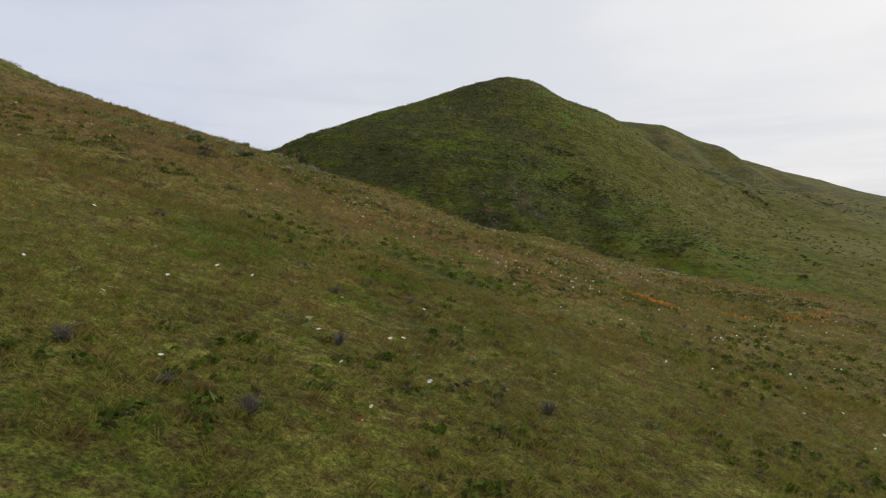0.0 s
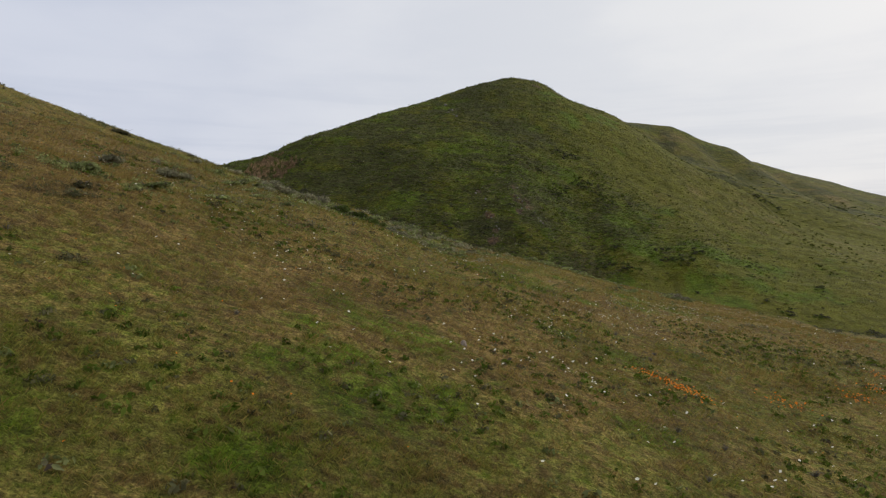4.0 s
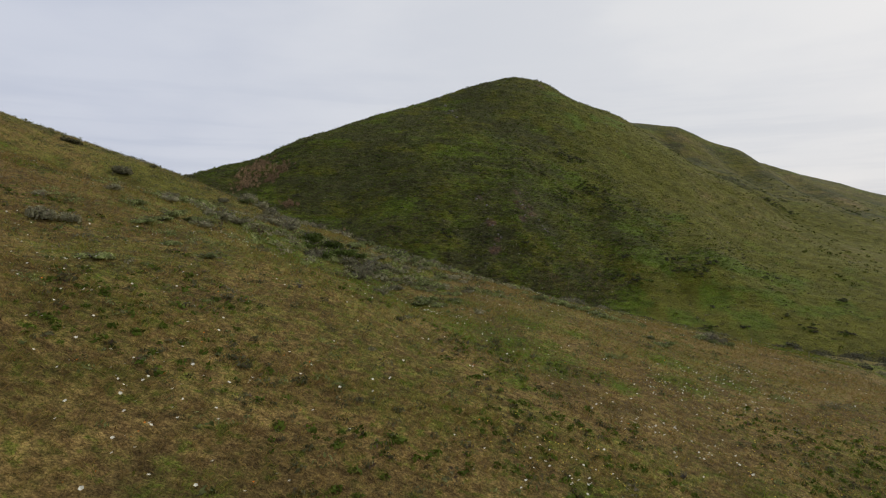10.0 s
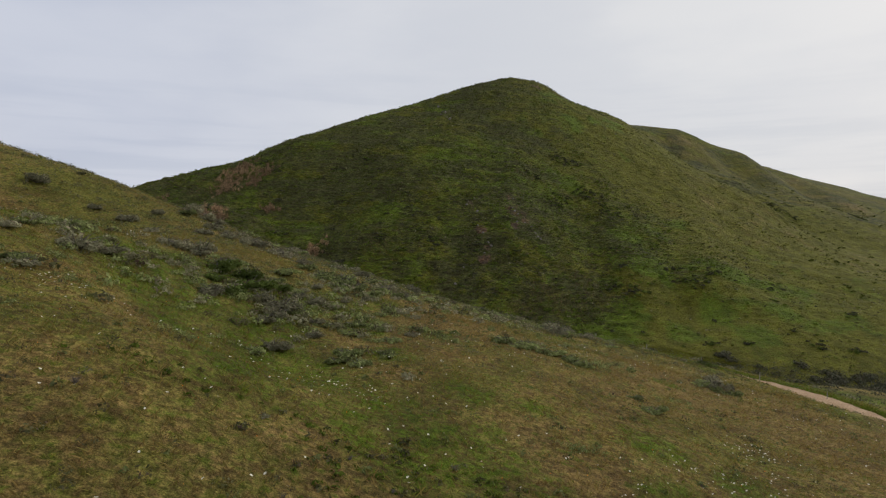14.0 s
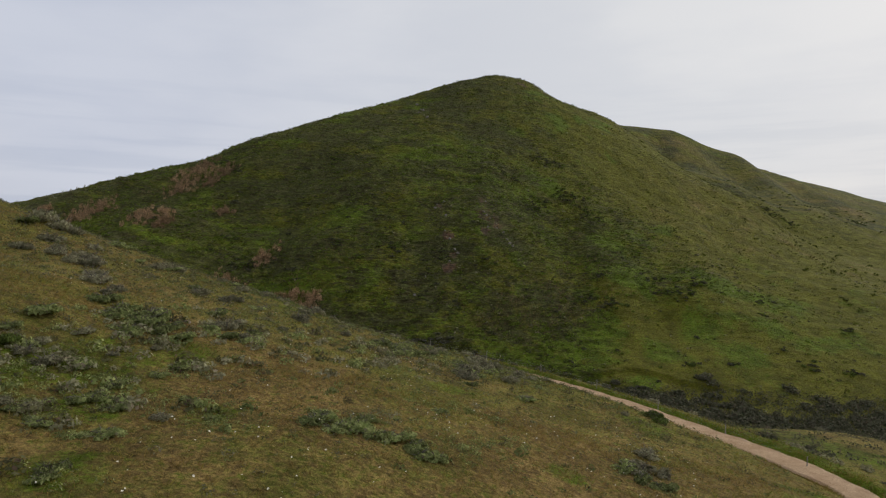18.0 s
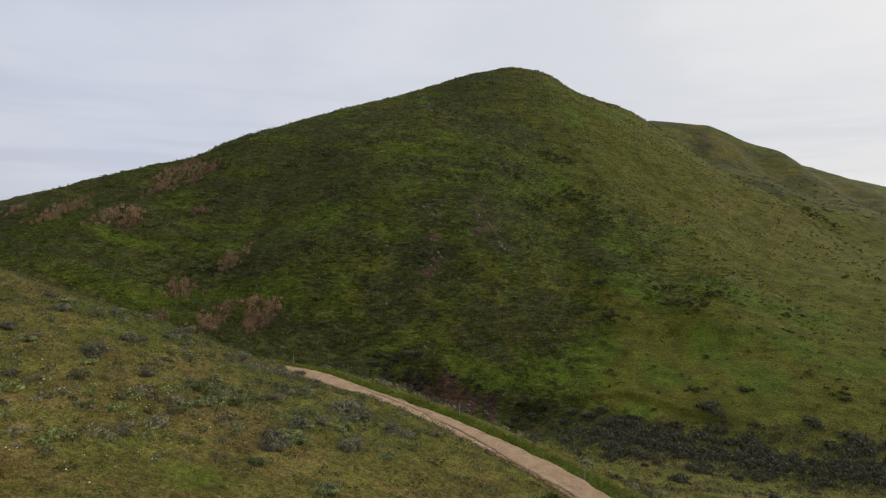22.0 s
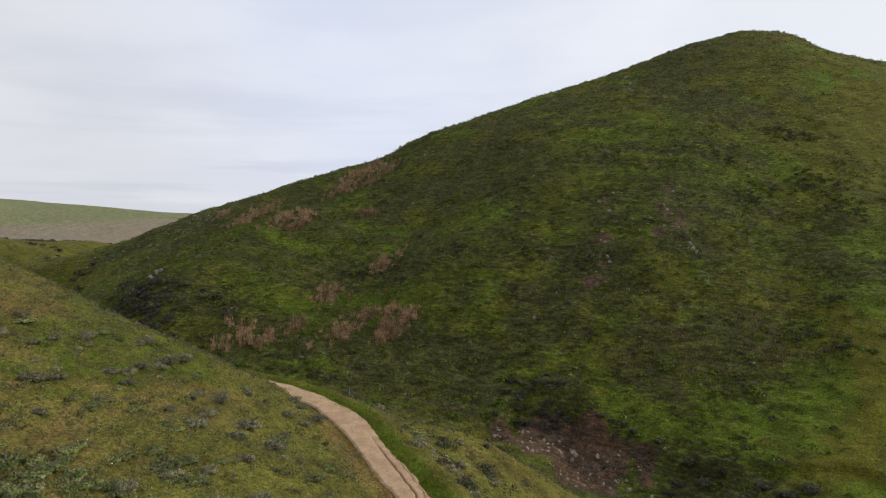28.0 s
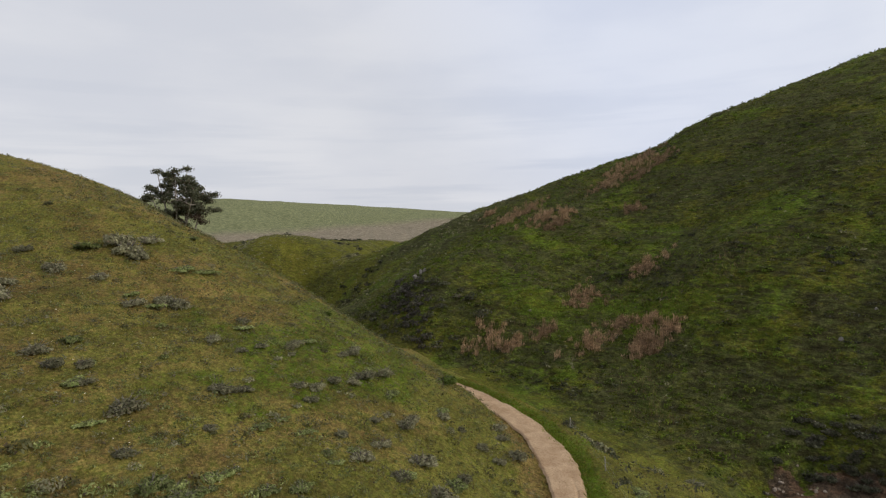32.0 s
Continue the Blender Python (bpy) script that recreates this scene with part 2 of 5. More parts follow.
def hummocks(x, y, z):
    """Tussocks, low bushes and cattle ledges of the rough hill, drawn out along the contours."""
    wob = fbm(x, y, 9, 2, 141)
    big = np.abs(value_noise(x / 2.7 + wob, z / 1.25 + y * 0.05, 131) * 2 - 1)
    small = np.abs(value_noise(x / 1.25 - wob, z / 0.62 + y * 0.11, 133) * 2 - 1)
    ledge = (z / 1.5 + 1.4 * fbm(x, y, 16, 2, 137)) % 1.0
    shelf = np.where(ledge < 0.75, ledge / 0.75, (1 - ledge) / 0.25) - 0.5
    rough = 0.45 + 0.55 * sstep(-0.25, 0.3, fbm(x, y, 13, 2, 139))
    return (0.90 * np.sqrt(big) + 0.46 * np.sqrt(small) - 0.80) * rough + 0.42 * shelf


def height(x, y):
    x, y = np.asarray(x, float).ravel(), np.asarray(y, float).ravel()
    z = smooth_height(x, y)
    near = sstep(420, 200, np.hypot(x - 20, y - 100))
    hill = sstep(195, 240, y)
    z += fbm(x, y, 46, 3, 5) * (1.6 * hill + 0.25)
    z += fbm(x, y, 9, 3, 11) * (0.6 * hill + 0.16)
    z += fbm(x, y, 2.2, 3, 17) * 0.11 * near
    rise = sstep(197, 206, y) * sstep(520, 440, y) * sstep(-260, -200, x) * sstep(260, 210, x)
    z += rise * hummocks(x, y, z) * (1 - 0.86 * open_grass(x, y))
    z -= scar_depth(x, y) + folds(x, y)
    d, h, side = road_distance(x, y)
    k = np.where(side > 0, sstep(8.5, 3.6, d), sstep(4.4, 1.8, d))
    return z * (1 - k) + (h - 0.07 - 0.16 * sstep(1.75, 1.3, d) + fbm(x, y, 1.5, 2, 23) * 0.05) * k


def height_at(x, y):
    return float(height(np.array([x]), np.array([y]))[0])

# ---- materials ----


def shader(name, rough=0.9):
    m = bpy.data.materials.new(name)
    m.use_nodes = True
    nt = m.node_tree
    b = nt.nodes["Principled BSDF"]
    b.inputs["Roughness"].default_value = rough
    b.inputs["Specular IOR Level"].default_value = 0.08
    return m, nt, b


def thin(nt, b, col, share):
    """Thin leaf: part of the light passes through and lights the other side."""
    through_leaf = nt.nodes.new("ShaderNodeBsdfTranslucent")
    mix = nt.nodes.new("ShaderNodeMixShader")
    mix.inputs[0].default_value = share
    nt.links.new(col, b.inputs["Base Color"])
    nt.links.new(col, through_leaf.inputs["Color"])
    nt.links.new(b.outputs[0], mix.inputs[1])
    nt.links.new(through_leaf.outputs[0], mix.inputs[2])
    nt.links.new(mix.outputs[0], nt.nodes["Material Output"].inputs["Surface"])


def node(nt, kind, **values):
    n = nt.nodes.new(kind)
    for k, v in values.items():
        n.inputs[k].default_value = v
    return n


def noise_tex(nt, scale, detail=4.0, rough=0.6, vector=None):
    n = node(nt, "ShaderNodeTexNoise", Scale=scale, Detail=detail, Roughness=rough)
    if vector:
        nt.links.new(vector, n.inputs["Vector"])
    return n.outputs[0]


def ramped(nt, value, lo, hi, a=0.0, b=1.0):
    n = nt.nodes.new("ShaderNodeMapRange")
    n.interpolation_type = "SMOOTHSTEP"
    for k, v in zip((1, 2, 3, 4), (lo, hi, a, b)):
        n.inputs[k].default_value = v
    nt.links.new(value, n.inputs[0])
    return n.outputs[0]


def blend(nt, fac, a, b, mode="MIX"):
    n = nt.nodes.new("ShaderNodeMixRGB")
    n.blend_type = mode
    for sock, v in zip(n.inputs, (fac, a, b)):
        if isinstance(v, bpy.types.NodeSocket):
            nt.links.new(v, sock)
        elif isinstance(v, (int, float)):
            sock.default_value = v
        else:
            sock.default_value = (*v, 1)
    return n.outputs[0]


def calc(nt, op, a, b=0.0):
    n = nt.nodes.new("ShaderNodeMath")
    n.operation = op
    for sock, v in zip(n.inputs, (a, b)):
        if isinstance(v, bpy.types.NodeSocket):
            nt.links.new(v, sock)
        else:
            sock.default_value = v
    return n.outputs[0]


def grow_tone(nt, pos):
    """Plant cover: straw, olive and lush grass, bare earth and grey scrub, by the painted share of each."""
    att = nt.nodes.new("ShaderNodeAttribute")
    att.attribute_name = "cover"
    sep = nt.nodes.new("ShaderNodeSeparateColor")
    nt.links.new(att.outputs["Color"], sep.inputs[0])
    dry, lush, soil, scrub = sep.outputs[0], sep.outputs[1], sep.outputs[2], att.outputs["Alpha"]
    n_a = noise_tex(nt, 0.9, 5, 0.65, pos)
    n_b = noise_tex(nt, 5.0, 4, 0.7, pos)
    edge = calc(nt, "ADD", calc(nt, "MULTIPLY", calc(nt, "SUBTRACT", n_a, 0.5), 1.3), calc(nt, "MULTIPLY", calc(nt, "SUBTRACT", n_b, 0.5), 0.9))
    sep_p = nt.nodes.new("ShaderNodeSeparateXYZ")
    nt.links.new(pos, sep_p.inputs[0])
    # from meadow to hill the grass darkens, weaker light put into its colour
    turf = blend(nt, ramped(nt, sep_p.outputs[1], 178.0, 204.0), OLIVE, DIMMED_HILL_TURF)
    col = blend(nt, ramped(nt, calc(nt, "ADD", dry, edge), 0.25, 0.85), turf, STRAW)
    col = blend(nt, ramped(nt, calc(nt, "ADD", lush, edge), 0.36, 0.95), col, LUSH)
    # dead thatch and fresh green in patches of a hand to a pace
    n_c = noise_tex(nt, 1.9, 5, 0.6, pos)
    mottle = ramped(nt, sep_p.outputs[1], 60.0, 120.0, 1.0, 0.55)
    col = blend(nt, calc(nt, "MULTIPLY", mottle, ramped(nt, n_c, 0.48, 0.64, 0.0, 0.66)), col, THATCH)
    col = blend(nt, calc(nt, "MULTIPLY", mottle, ramped(nt, n_c, 0.47, 0.32, 0.0, 0.75)), col, FRESH)
    col = blend(nt, ramped(nt, calc(nt, "ADD", scrub, edge), 0.4, 0.8), col, SCRUB)
    # dry risers, darkened with painted ledge shade, and green treads that follow the contours
    squeeze = nt.nodes.new("ShaderNodeMapping")
    squeeze.inputs["Scale"].default_value = (0.26, 0.26, 1.15)
    nt.links.new(pos, squeeze.inputs[0])
    ledge = noise_tex(nt, 1.0, 5, 0.62, squeeze.outputs[0])
    step_up = calc(nt, "MULTIPLY", ramped(nt, scrub, 0.12, 0.45), ramped(nt, ledge, 0.50, 0.64, 0.0, 0.80))
    col = blend(nt, step_up, col, (0.052, 0.044, 0.018))
    step_down = calc(nt, "MULTIPLY", ramped(nt, scrub, 0.12, 0.45), ramped(nt, ledge, 0.46, 0.33, 0.0, 0.55))
    col = blend(nt, step_down, col, (0.060, 0.090, 0.010))
    red = blend(nt, ramped(nt, noise_tex(nt, 0.35, 4, 0.6, pos), 0.42, 0.62), EARTH, RED_EARTH)
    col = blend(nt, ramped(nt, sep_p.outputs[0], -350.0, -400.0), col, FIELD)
    # the mesa grass takes a paled tone in place of distant haze
    col = blend(nt, ramped(nt, calc(nt, "ADD", sep_p.outputs[0], calc(nt, "MULTIPLY", n_a, 20.0)), -560.0, -620.0), col, HAZED_PASTURE)
    return blend(nt, ramped(nt, calc(nt, "ADD", soil, calc(nt, "MULTIPLY", edge, 0.7)), 0.42, 0.6), col, red), n_a, n_b, scrub


def tussocks(nt, pos, dark, light, share=None):
    """Light and dark tufts of the hill, longer along the contours than down the slope; even on the meadow."""
    m = nt.nodes.new("ShaderNodeMapping")
    m.inputs["Scale"].default_value = (0.75, 1.25, 2.1)
    nt.links.new(pos, m.inputs[0])
    sep = nt.nodes.new("ShaderNodeSeparateXYZ")
    nt.links.new(pos, sep.inputs[0])
    tuft = ramped(nt, noise_tex(nt, 1.0, 4, 0.68, m.outputs[0]), 0.37, 0.65, dark, light)
    much = ramped(nt, sep.outputs[1], 182.0, 202.0)
    if share:
        much = calc(nt, "MULTIPLY", much, ramped(nt, share, 0.05, 0.55, 0.12, 1.0))
    return blend(nt, much, (1, 1, 1), tuft)


OLIVE, STRAW, LUSH, SCRUB = (0.158, 0.152, 0.031), (0.212, 0.146, 0.050), (0.090, 0.134, 0.011), (0.070, 0.072, 0.023)
# hill turf: greener than the meadow, darkened for the hill's weaker light
THATCH, FRESH, DIMMED_HILL_TURF = (0.112, 0.067, 0.026), (0.090, 0.126, 0.011), (0.112, 0.112, 0.013)
# far pasture: pale grass, paled further to carry the haze of distance
HAZED_PASTURE, FIELD = (0.190, 0.200, 0.098), (0.245, 0.205, 0.145)
EARTH, RED_EARTH = (0.078, 0.056, 0.037), (0.130, 0.076, 0.044)


def make_ground_material():
    m, nt, b = shader("grass_cover", 0.95)
    geo = nt.nodes.new("ShaderNodeNewGeometry")
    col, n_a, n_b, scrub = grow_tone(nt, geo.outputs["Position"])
    fine = noise_tex(nt, 14.0, 6, 0.75, geo.outputs["Position"])
    coarse = noise_tex(nt, 0.22, 5, 0.62, geo.outputs["Position"])
    sep = nt.nodes.new("ShaderNodeSeparateXYZ")
    nt.links.new(geo.outputs["Position"], sep.inputs[0])
    grain = blend(nt, ramped(nt, sep.outputs[1], 40.0, 75.0), ramped(nt, fine, 0.32, 0.70, 0.38, 1.55), ramped(nt, fine, 0.32, 0.70, 0.70, 1.24))
    col = blend(nt, 1.0, col, grain, "MULTIPLY")
    col = blend(nt, 1.0, col, ramped(nt, n_b, 0.32, 0.68, 0.66, 1.28), "MULTIPLY")
    col = blend(nt, 1.0, col, ramped(nt, noise_tex(nt, 2.6, 4, 0.62, geo.outputs["Position"]), 0.37, 0.63, 0.74, 1.24), "MULTIPLY")
    col = blend(nt, 1.0, col, tussocks(nt, geo.outputs["Position"], 0.62, 1.34, scrub), "MULTIPLY")
    col = blend(nt, 1.0, col, ramped(nt, coarse, 0.3, 0.7, 0.68, 1.25), "MULTIPLY")
    nt.links.new(col, b.inputs["Base Color"])
    # cattle terraces follow the contours of the slope
    squeeze = nt.nodes.new("ShaderNodeMapping")
    squeeze.inputs["Scale"].default_value = (0.30, 0.30, 1.25)
    nt.links.new(geo.outputs["Position"], squeeze.inputs[0])
    ledge = noise_tex(nt, 1.0, 4, 0.6, squeeze.outputs[0])
    terrace = calc(nt, "MULTIPLY", ramped(nt, ledge, 0.32, 0.68), 0.30)
    rise = calc(nt, "ADD", calc(nt, "ADD", calc(nt, "MULTIPLY", n_a, 0.55), calc(nt, "MULTIPLY", n_b, 0.30)), calc(nt, "ADD", calc(nt, "MULTIPLY", fine, 0.10), terrace))
    bump = node(nt, "ShaderNodeBump", Strength=0.9, Distance=0.8)
    nt.links.new(rise, bump.inputs["Height"])
    nt.links.new(bump.outputs[0], b.inputs["Normal"])
    return m


def make_blade_material():
    m, nt, b = shader("grass_blades", 0.7)
    geo = nt.nodes.new("ShaderNodeNewGeometry")
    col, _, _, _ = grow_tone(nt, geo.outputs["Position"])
    rnd = geo.outputs["Random Per Island"]
    col = blend(nt, ramped(nt, rnd, 0.78, 1.0), col, (0.190, 0.135, 0.040))
    val = ramped(nt, calc(nt, "FRACT", calc(nt, "MULTIPLY", rnd, 17.3)), 0.0, 1.0, 0.92, 1.62)
    thin(nt, b, blend(nt, 1.0, col, val, "MULTIPLY"), 0.45)
    return m


def leaf_material(name, a, c, dead=(0.12, 0.09, 0.07), dead_share=0.15):
    m, nt, b = shader(name, 0.75)
    geo = nt.nodes.new("ShaderNodeNewGeometry")
    info = nt.nodes.new("ShaderNodeObjectInfo")
    rnd = geo.outputs["Random Per Island"]
    col = blend(nt, rnd, a, c)
    col = blend(nt, ramped(nt, calc(nt, "FRACT", calc(nt, "MULTIPLY", rnd, 23.7)), 1.0 - dead_share, 1.0), col, dead)
    wood = ramped(nt, noise_tex(nt, 1.5, 3, 0.6, geo.outputs["Position"]), 0.35, 0.68, 0.68, 1.3)
    wood = blend(nt, 1.0, wood, tussocks(nt, geo.outputs["Position"], 0.68, 1.35), "MULTIPLY")
    whole = ramped(nt, info.outputs["Random"], 0.0, 1.0, 0.75, 1.25)
    col = blend(nt, 1.0, blend(nt, 1.0, col, wood, "MULTIPLY"), whole, "MULTIPLY")
    thin(nt, b, col, 0.34)
    return m


def plain_material(name, a, c, scale, rough=0.85, bump=0.3):
    m, nt, b = shader(name, rough)
    geo = nt.nodes.new("ShaderNodeNewGeometry")
    n1 = noise_tex(nt, scale, 6, 0.65, geo.outputs["Position"])
    n2 = noise_tex(nt, scale * 7, 4, 0.65, geo.outputs["Position"])
    col = blend(nt, ramped(nt, n1, 0.3, 0.7), a, c)
    col = blend(nt, 1.0, col, ramped(nt, n2, 0.25, 0.75, 0.72, 1.2), "MULTIPLY")
    nt.links.new(col, b.inputs["Base Color"])
    bp = node(nt, "ShaderNodeBump", Strength=bump, Distance=0.1)
    nt.links.new(calc(nt, "ADD", n1, calc(nt, "MULTIPLY", n2, 0.4)), bp.inputs["Height"])
    nt.links.new(bp.outputs[0], b.inputs["Normal"])
    return m


M_GROUND, M_BLADE = make_ground_material(), make_blade_material()
M_SAGE = leaf_material("sage_leaf", (0.150, 0.146, 0.078), (0.300, 0.285, 0.175), (0.235, 0.190, 0.130), 0.28)
M_GREEN = leaf_material("brush_leaf", (0.120, 0.155, 0.046), (0.310, 0.330, 0.130))
M_DARK = leaf_material("dark_leaf", (0.072, 0.078, 0.030), (0.165, 0.152, 0.076), (0.120, 0.080, 0.055), 0.25)
M_CREEK = leaf_material("thicket_leaf", (0.034, 0.040, 0.020), (0.128, 0.126, 0.080), (0.11, 0.088, 0.066), 0.3)
M_HILL = leaf_material("hill_scrub_leaf", (0.062, 0.086, 0.010), (0.132, 0.148, 0.025), (0.130, 0.098, 0.046), 0.18)
M_BUSH = leaf_material("bush_leaf", (0.052, 0.076, 0.015), (0.125, 0.160, 0.036), (0.09, 0.07, 0.03), 0.08)
M_THORN = leaf_material("thorn_twigs", (0.034, 0.032, 0.026), (0.105, 0.092, 0.078), (0.14, 0.12, 0.10), 0.25)
M_HERB = leaf_material("herb_leaf", (0.062, 0.098, 0.010), (0.140, 0.185, 0.028), (0.10, 0.09, 0.03), 0.1)
M_CANE = leaf_material("dry_stalk", (0.275, 0.178, 0.100), (0.43, 0.300, 0.185), (0.18, 0.115, 0.06), 0.25)
M_WEED = leaf_material("dead_weed", (0.130, 0.090, 0.045), (0.215, 0.160, 0.085), (0.09, 0.06, 0.03), 0.3)
M_WOOD = plain_material("grey_stem", (0.10, 0.085, 0.07), (0.19, 0.17, 0.15), 6.0)
M_BARK = plain_material("pale_bark", (0.16, 0.13, 0.10), (0.36, 0.32, 0.27), 2.0)
M_GUM = leaf_material("gum_leaf", (0.052, 0.058, 0.036), (0.135, 0.136, 0.085), (0.10, 0.07, 0.05), 0.2)
# brown inner leaves, coloured darker to paint the shade inside the crown
M_GUM_SHADE = leaf_material("shade_toned_gum_leaf", (0.034, 0.026, 0.019), (0.082, 0.060, 0.042), (0.10, 0.07, 0.05), 0.2)
M_STONE = plain_material("grey_stone", (0.13, 0.115, 0.10), (0.27, 0.25, 0.22), 2.5, 0.9, 0.6)
M_PALE = plain_material("pale_stone", (0.20, 0.155, 0.115), (0.36, 0.30, 0.24), 2.5, 0.9, 0.6)
M_POST = plain_material("weathered_post", (0.20, 0.18, 0.15), (0.36, 0.34, 0.31), 9.0)
M_WIRE = plain_material("galvanised_wire", (0.30, 0.30, 0.30), (0.42, 0.42, 0.42), 30.0, 0.5, 0.1)
M_WHITE = plain_material("white_petal", (0.66, 0.62, 0.48), (0.78, 0.75, 0.62), 30.0, 0.7, 0.0)
M_POPPY = plain_material("orange_petal", (0.72, 0.17, 0.015), (0.80, 0.28, 0.02), 30.0, 0.7, 0.0)
M_YELLOW = plain_material("yellow_petal", (0.66, 0.47, 0.05), (0.75, 0.60, 0.12), 30.0, 0.7, 0.0)


def make_road_material():
    m, nt, b = shader("dirt_track", 0.95)
    geo = nt.nodes.new("ShaderNodeNewGeometry")
    p = geo.outputs["Position"]
    n1, n2, n3 = noise_tex(nt, 0.7, 5, 0.6, p), noise_tex(nt, 6.0, 5, 0.7, p), noise_tex(nt, 40.0, 3, 0.7, p)
    col = blend(nt, ramped(nt, n1, 0.3, 0.7), (0.36, 0.238, 0.140), (0.50, 0.355, 0.222))
    col = blend(nt, ramped(nt, n2, 0.50, 0.68), col, (0.25, 0.155, 0.088))
    att = nt.nodes.new("ShaderNodeAttribute")
    att.attribute_name = "rill"
    col = blend(nt, ramped(nt, calc(nt, "ADD", att.outputs["Fac"], calc(nt, "MULTIPLY", calc(nt, "SUBTRACT", n2, 0.5), 0.8)), 0.3, 0.8), col, (0.20, 0.115, 0.065))
    col = blend(nt, 1.0, col, ramped(nt, n3, 0.3, 0.7, 0.8, 1.15), "MULTIPLY")
    nt.links.new(col, b.inputs["Base Color"])
    bp = node(nt, "ShaderNodeBump", Strength=0.6, Distance=0.15)
    nt.links.new(calc(nt, "ADD", n2, calc(nt, "MULTIPLY", n3, 0.3)), bp.inputs["Height"])
    nt.links.new(bp.outputs[0], b.inputs["Normal"])
    return m


M_ROAD = make_road_material()

# ---- ground ----


def axis(bands):
    """Grid lines from (start, end, step) bands."""
    out = []
    for a, b, s in bands:
        n = max(1, round((b - a) / s))
        out += [a + (b - a) * i / n for i in range(n)]
    return np.array(out + [bands[-1][1]])


def mesh_from(name, co, faces, mat, smooth=False):
    """A mesh from arrays of places and of equal faces."""
    co, faces = np.asarray(co, np.float32), np.asarray(faces, np.int32)
    n = faces.shape[1]
    me = bpy.data.meshes.new(name)
    me.vertices.add(len(co))
    me.vertices.foreach_set("co", co.ravel())
    me.loops.add(faces.size)
    me.loops.foreach_set("vertex_index", faces.ravel())
    me.polygons.add(len(faces))
    me.polygons.foreach_set("loop_start", np.arange(0, faces.size, n, dtype=np.int32))
    me.polygons.foreach_set("use_smooth", np.full(len(faces), smooth))
    me.update(calc_edges=True)
    me.materials.append(mat)
    return me


def paint(me, values):
    att = me.color_attributes.new("cover", "FLOAT_COLOR", "POINT")
    att.data.foreach_set("color", np.asarray(values, np.float32).ravel())


# patches of the land: (x, y, radius)
LUSH_SPOTS = [(-0.9, 29.6, 2), (1.7, 28.4, 2), (-2.9, 31.7, 1.6), (-1.5, 35.3, 1.3), (-2.6, 27.5, 1.4), (-7.4, 27.4, 1), (8.3, 42.8, 1.6), (11.4, 42.1, 1.8), (18.1, 62, 2.2), (0.3, 26.6, 2), (-1.7, 22.2, 1.8), (-6.8, 19.9, 2.2), (-2.5, 18.2, 1.5), (-7.3, 17.6, 1.2), (8.9, 69.9, 2.2), (12.8, 69.9, 1.7), (19.2, 68.8, 3), (18.2, 62.5, 2.6), (22.9, 65.9, 2.2), (6.1, 52.8, 1.8), (10.2, 60.8, 2.2), (13.1, 58.3, 2.2), (6.6, 85.3, 2.4), (1.2, 82.9, 2.6), (3.7, 76.6, 3), (27.2, 90.2, 2.4)]
LUSH_HILL = [(43.7, 240.9, 4.2), (58.6, 225.1, 7.5), (62.5, 231.2, 5.9), (-65.7, 269, 5.9), (-72.4, 269, 4.6), (9, 257, 7), (-4.9, 234.1, 6.4), (-30.4, 244.2, 6.1), (27.1, 236.3, 6.1), (7.9, 218.8, 5.6), (-52.3, 233.9, 6.2), (56.7, 219, 5.4), (11.2, 320.5, 9.9), (23.8, 374.4, 10.2), (45.4, 360, 11.5), (-15.8, 259.9, 7.5), (54.4, 276.4, 7.7), (-40.6, 203, 6.2), (-31.1, 206.3, 4), (41.2, 258.3, 5.8), (-14.8, 290, 7.4), (-2, 345.5, 7.4), (56.6, 225.2, 6.4), (60.8, 229.1, 5.4), (42.1, 240.5, 4.6), (75.8, 216.7, 8.3), (90.3, 227.7, 9.1), (98, 216.6, 8.6), (112.6, 230.2, 7.2), (67.6, 202.8, 4.6)]
SCREE_SPOTS = [(31.7, 274, 5.4), (35.2, 267.5, 4.1), (31.7, 262.8, 3.3), (15.3, 274.6, 3.6), (18.7, 258.8, 3.2), (19.9, 250, 2.5), (18.7, 243.8, 2.5), (20.2, 245.7, 2.5), (60.9, 427.6, 5.7), (32.1, 282.8, 3.8), (62, 452, 6)]
SLIDE_SPOTS = [(12.5, 203.5, 3.6), (17, 206.5, 4.0), (22, 207, 4.2), (27, 206, 4.0), (32, 205, 3.2), (36.4, 206.8, 2.0), (15.5, 201.5, 3.4), (20, 201.5, 4.2), (25.5, 201.5, 4.6), (30.5, 200.5, 3.8), (36.8, 203.6, 1.7)]
SCRUB_SPOTS = [(-92, 278, 14), (-43, 240, 9), (-95, 209, 12), (92, 245, 12), (60, 240, 10), (48, 236, 8), (20, 214, 7), (90, 193, 12), (110, 191, 14), (70, 190, 9), (130, 188, 16), (0, 205, 7), (35, 225, 10), (-10, 214, 9), (196, 388, 11), (10, 232, 12)]


def spots(x, y, places):
    out = np.zeros_like(x)
    wob = 1 + 0.75 * fbm(x, y, 7, 4, 77)
    for px, py, r in places:
        out = np.maximum(out, sstep(1.35, 0.35, np.hypot(x - px, (y - py) * 0.9) / r * wob))
    return out


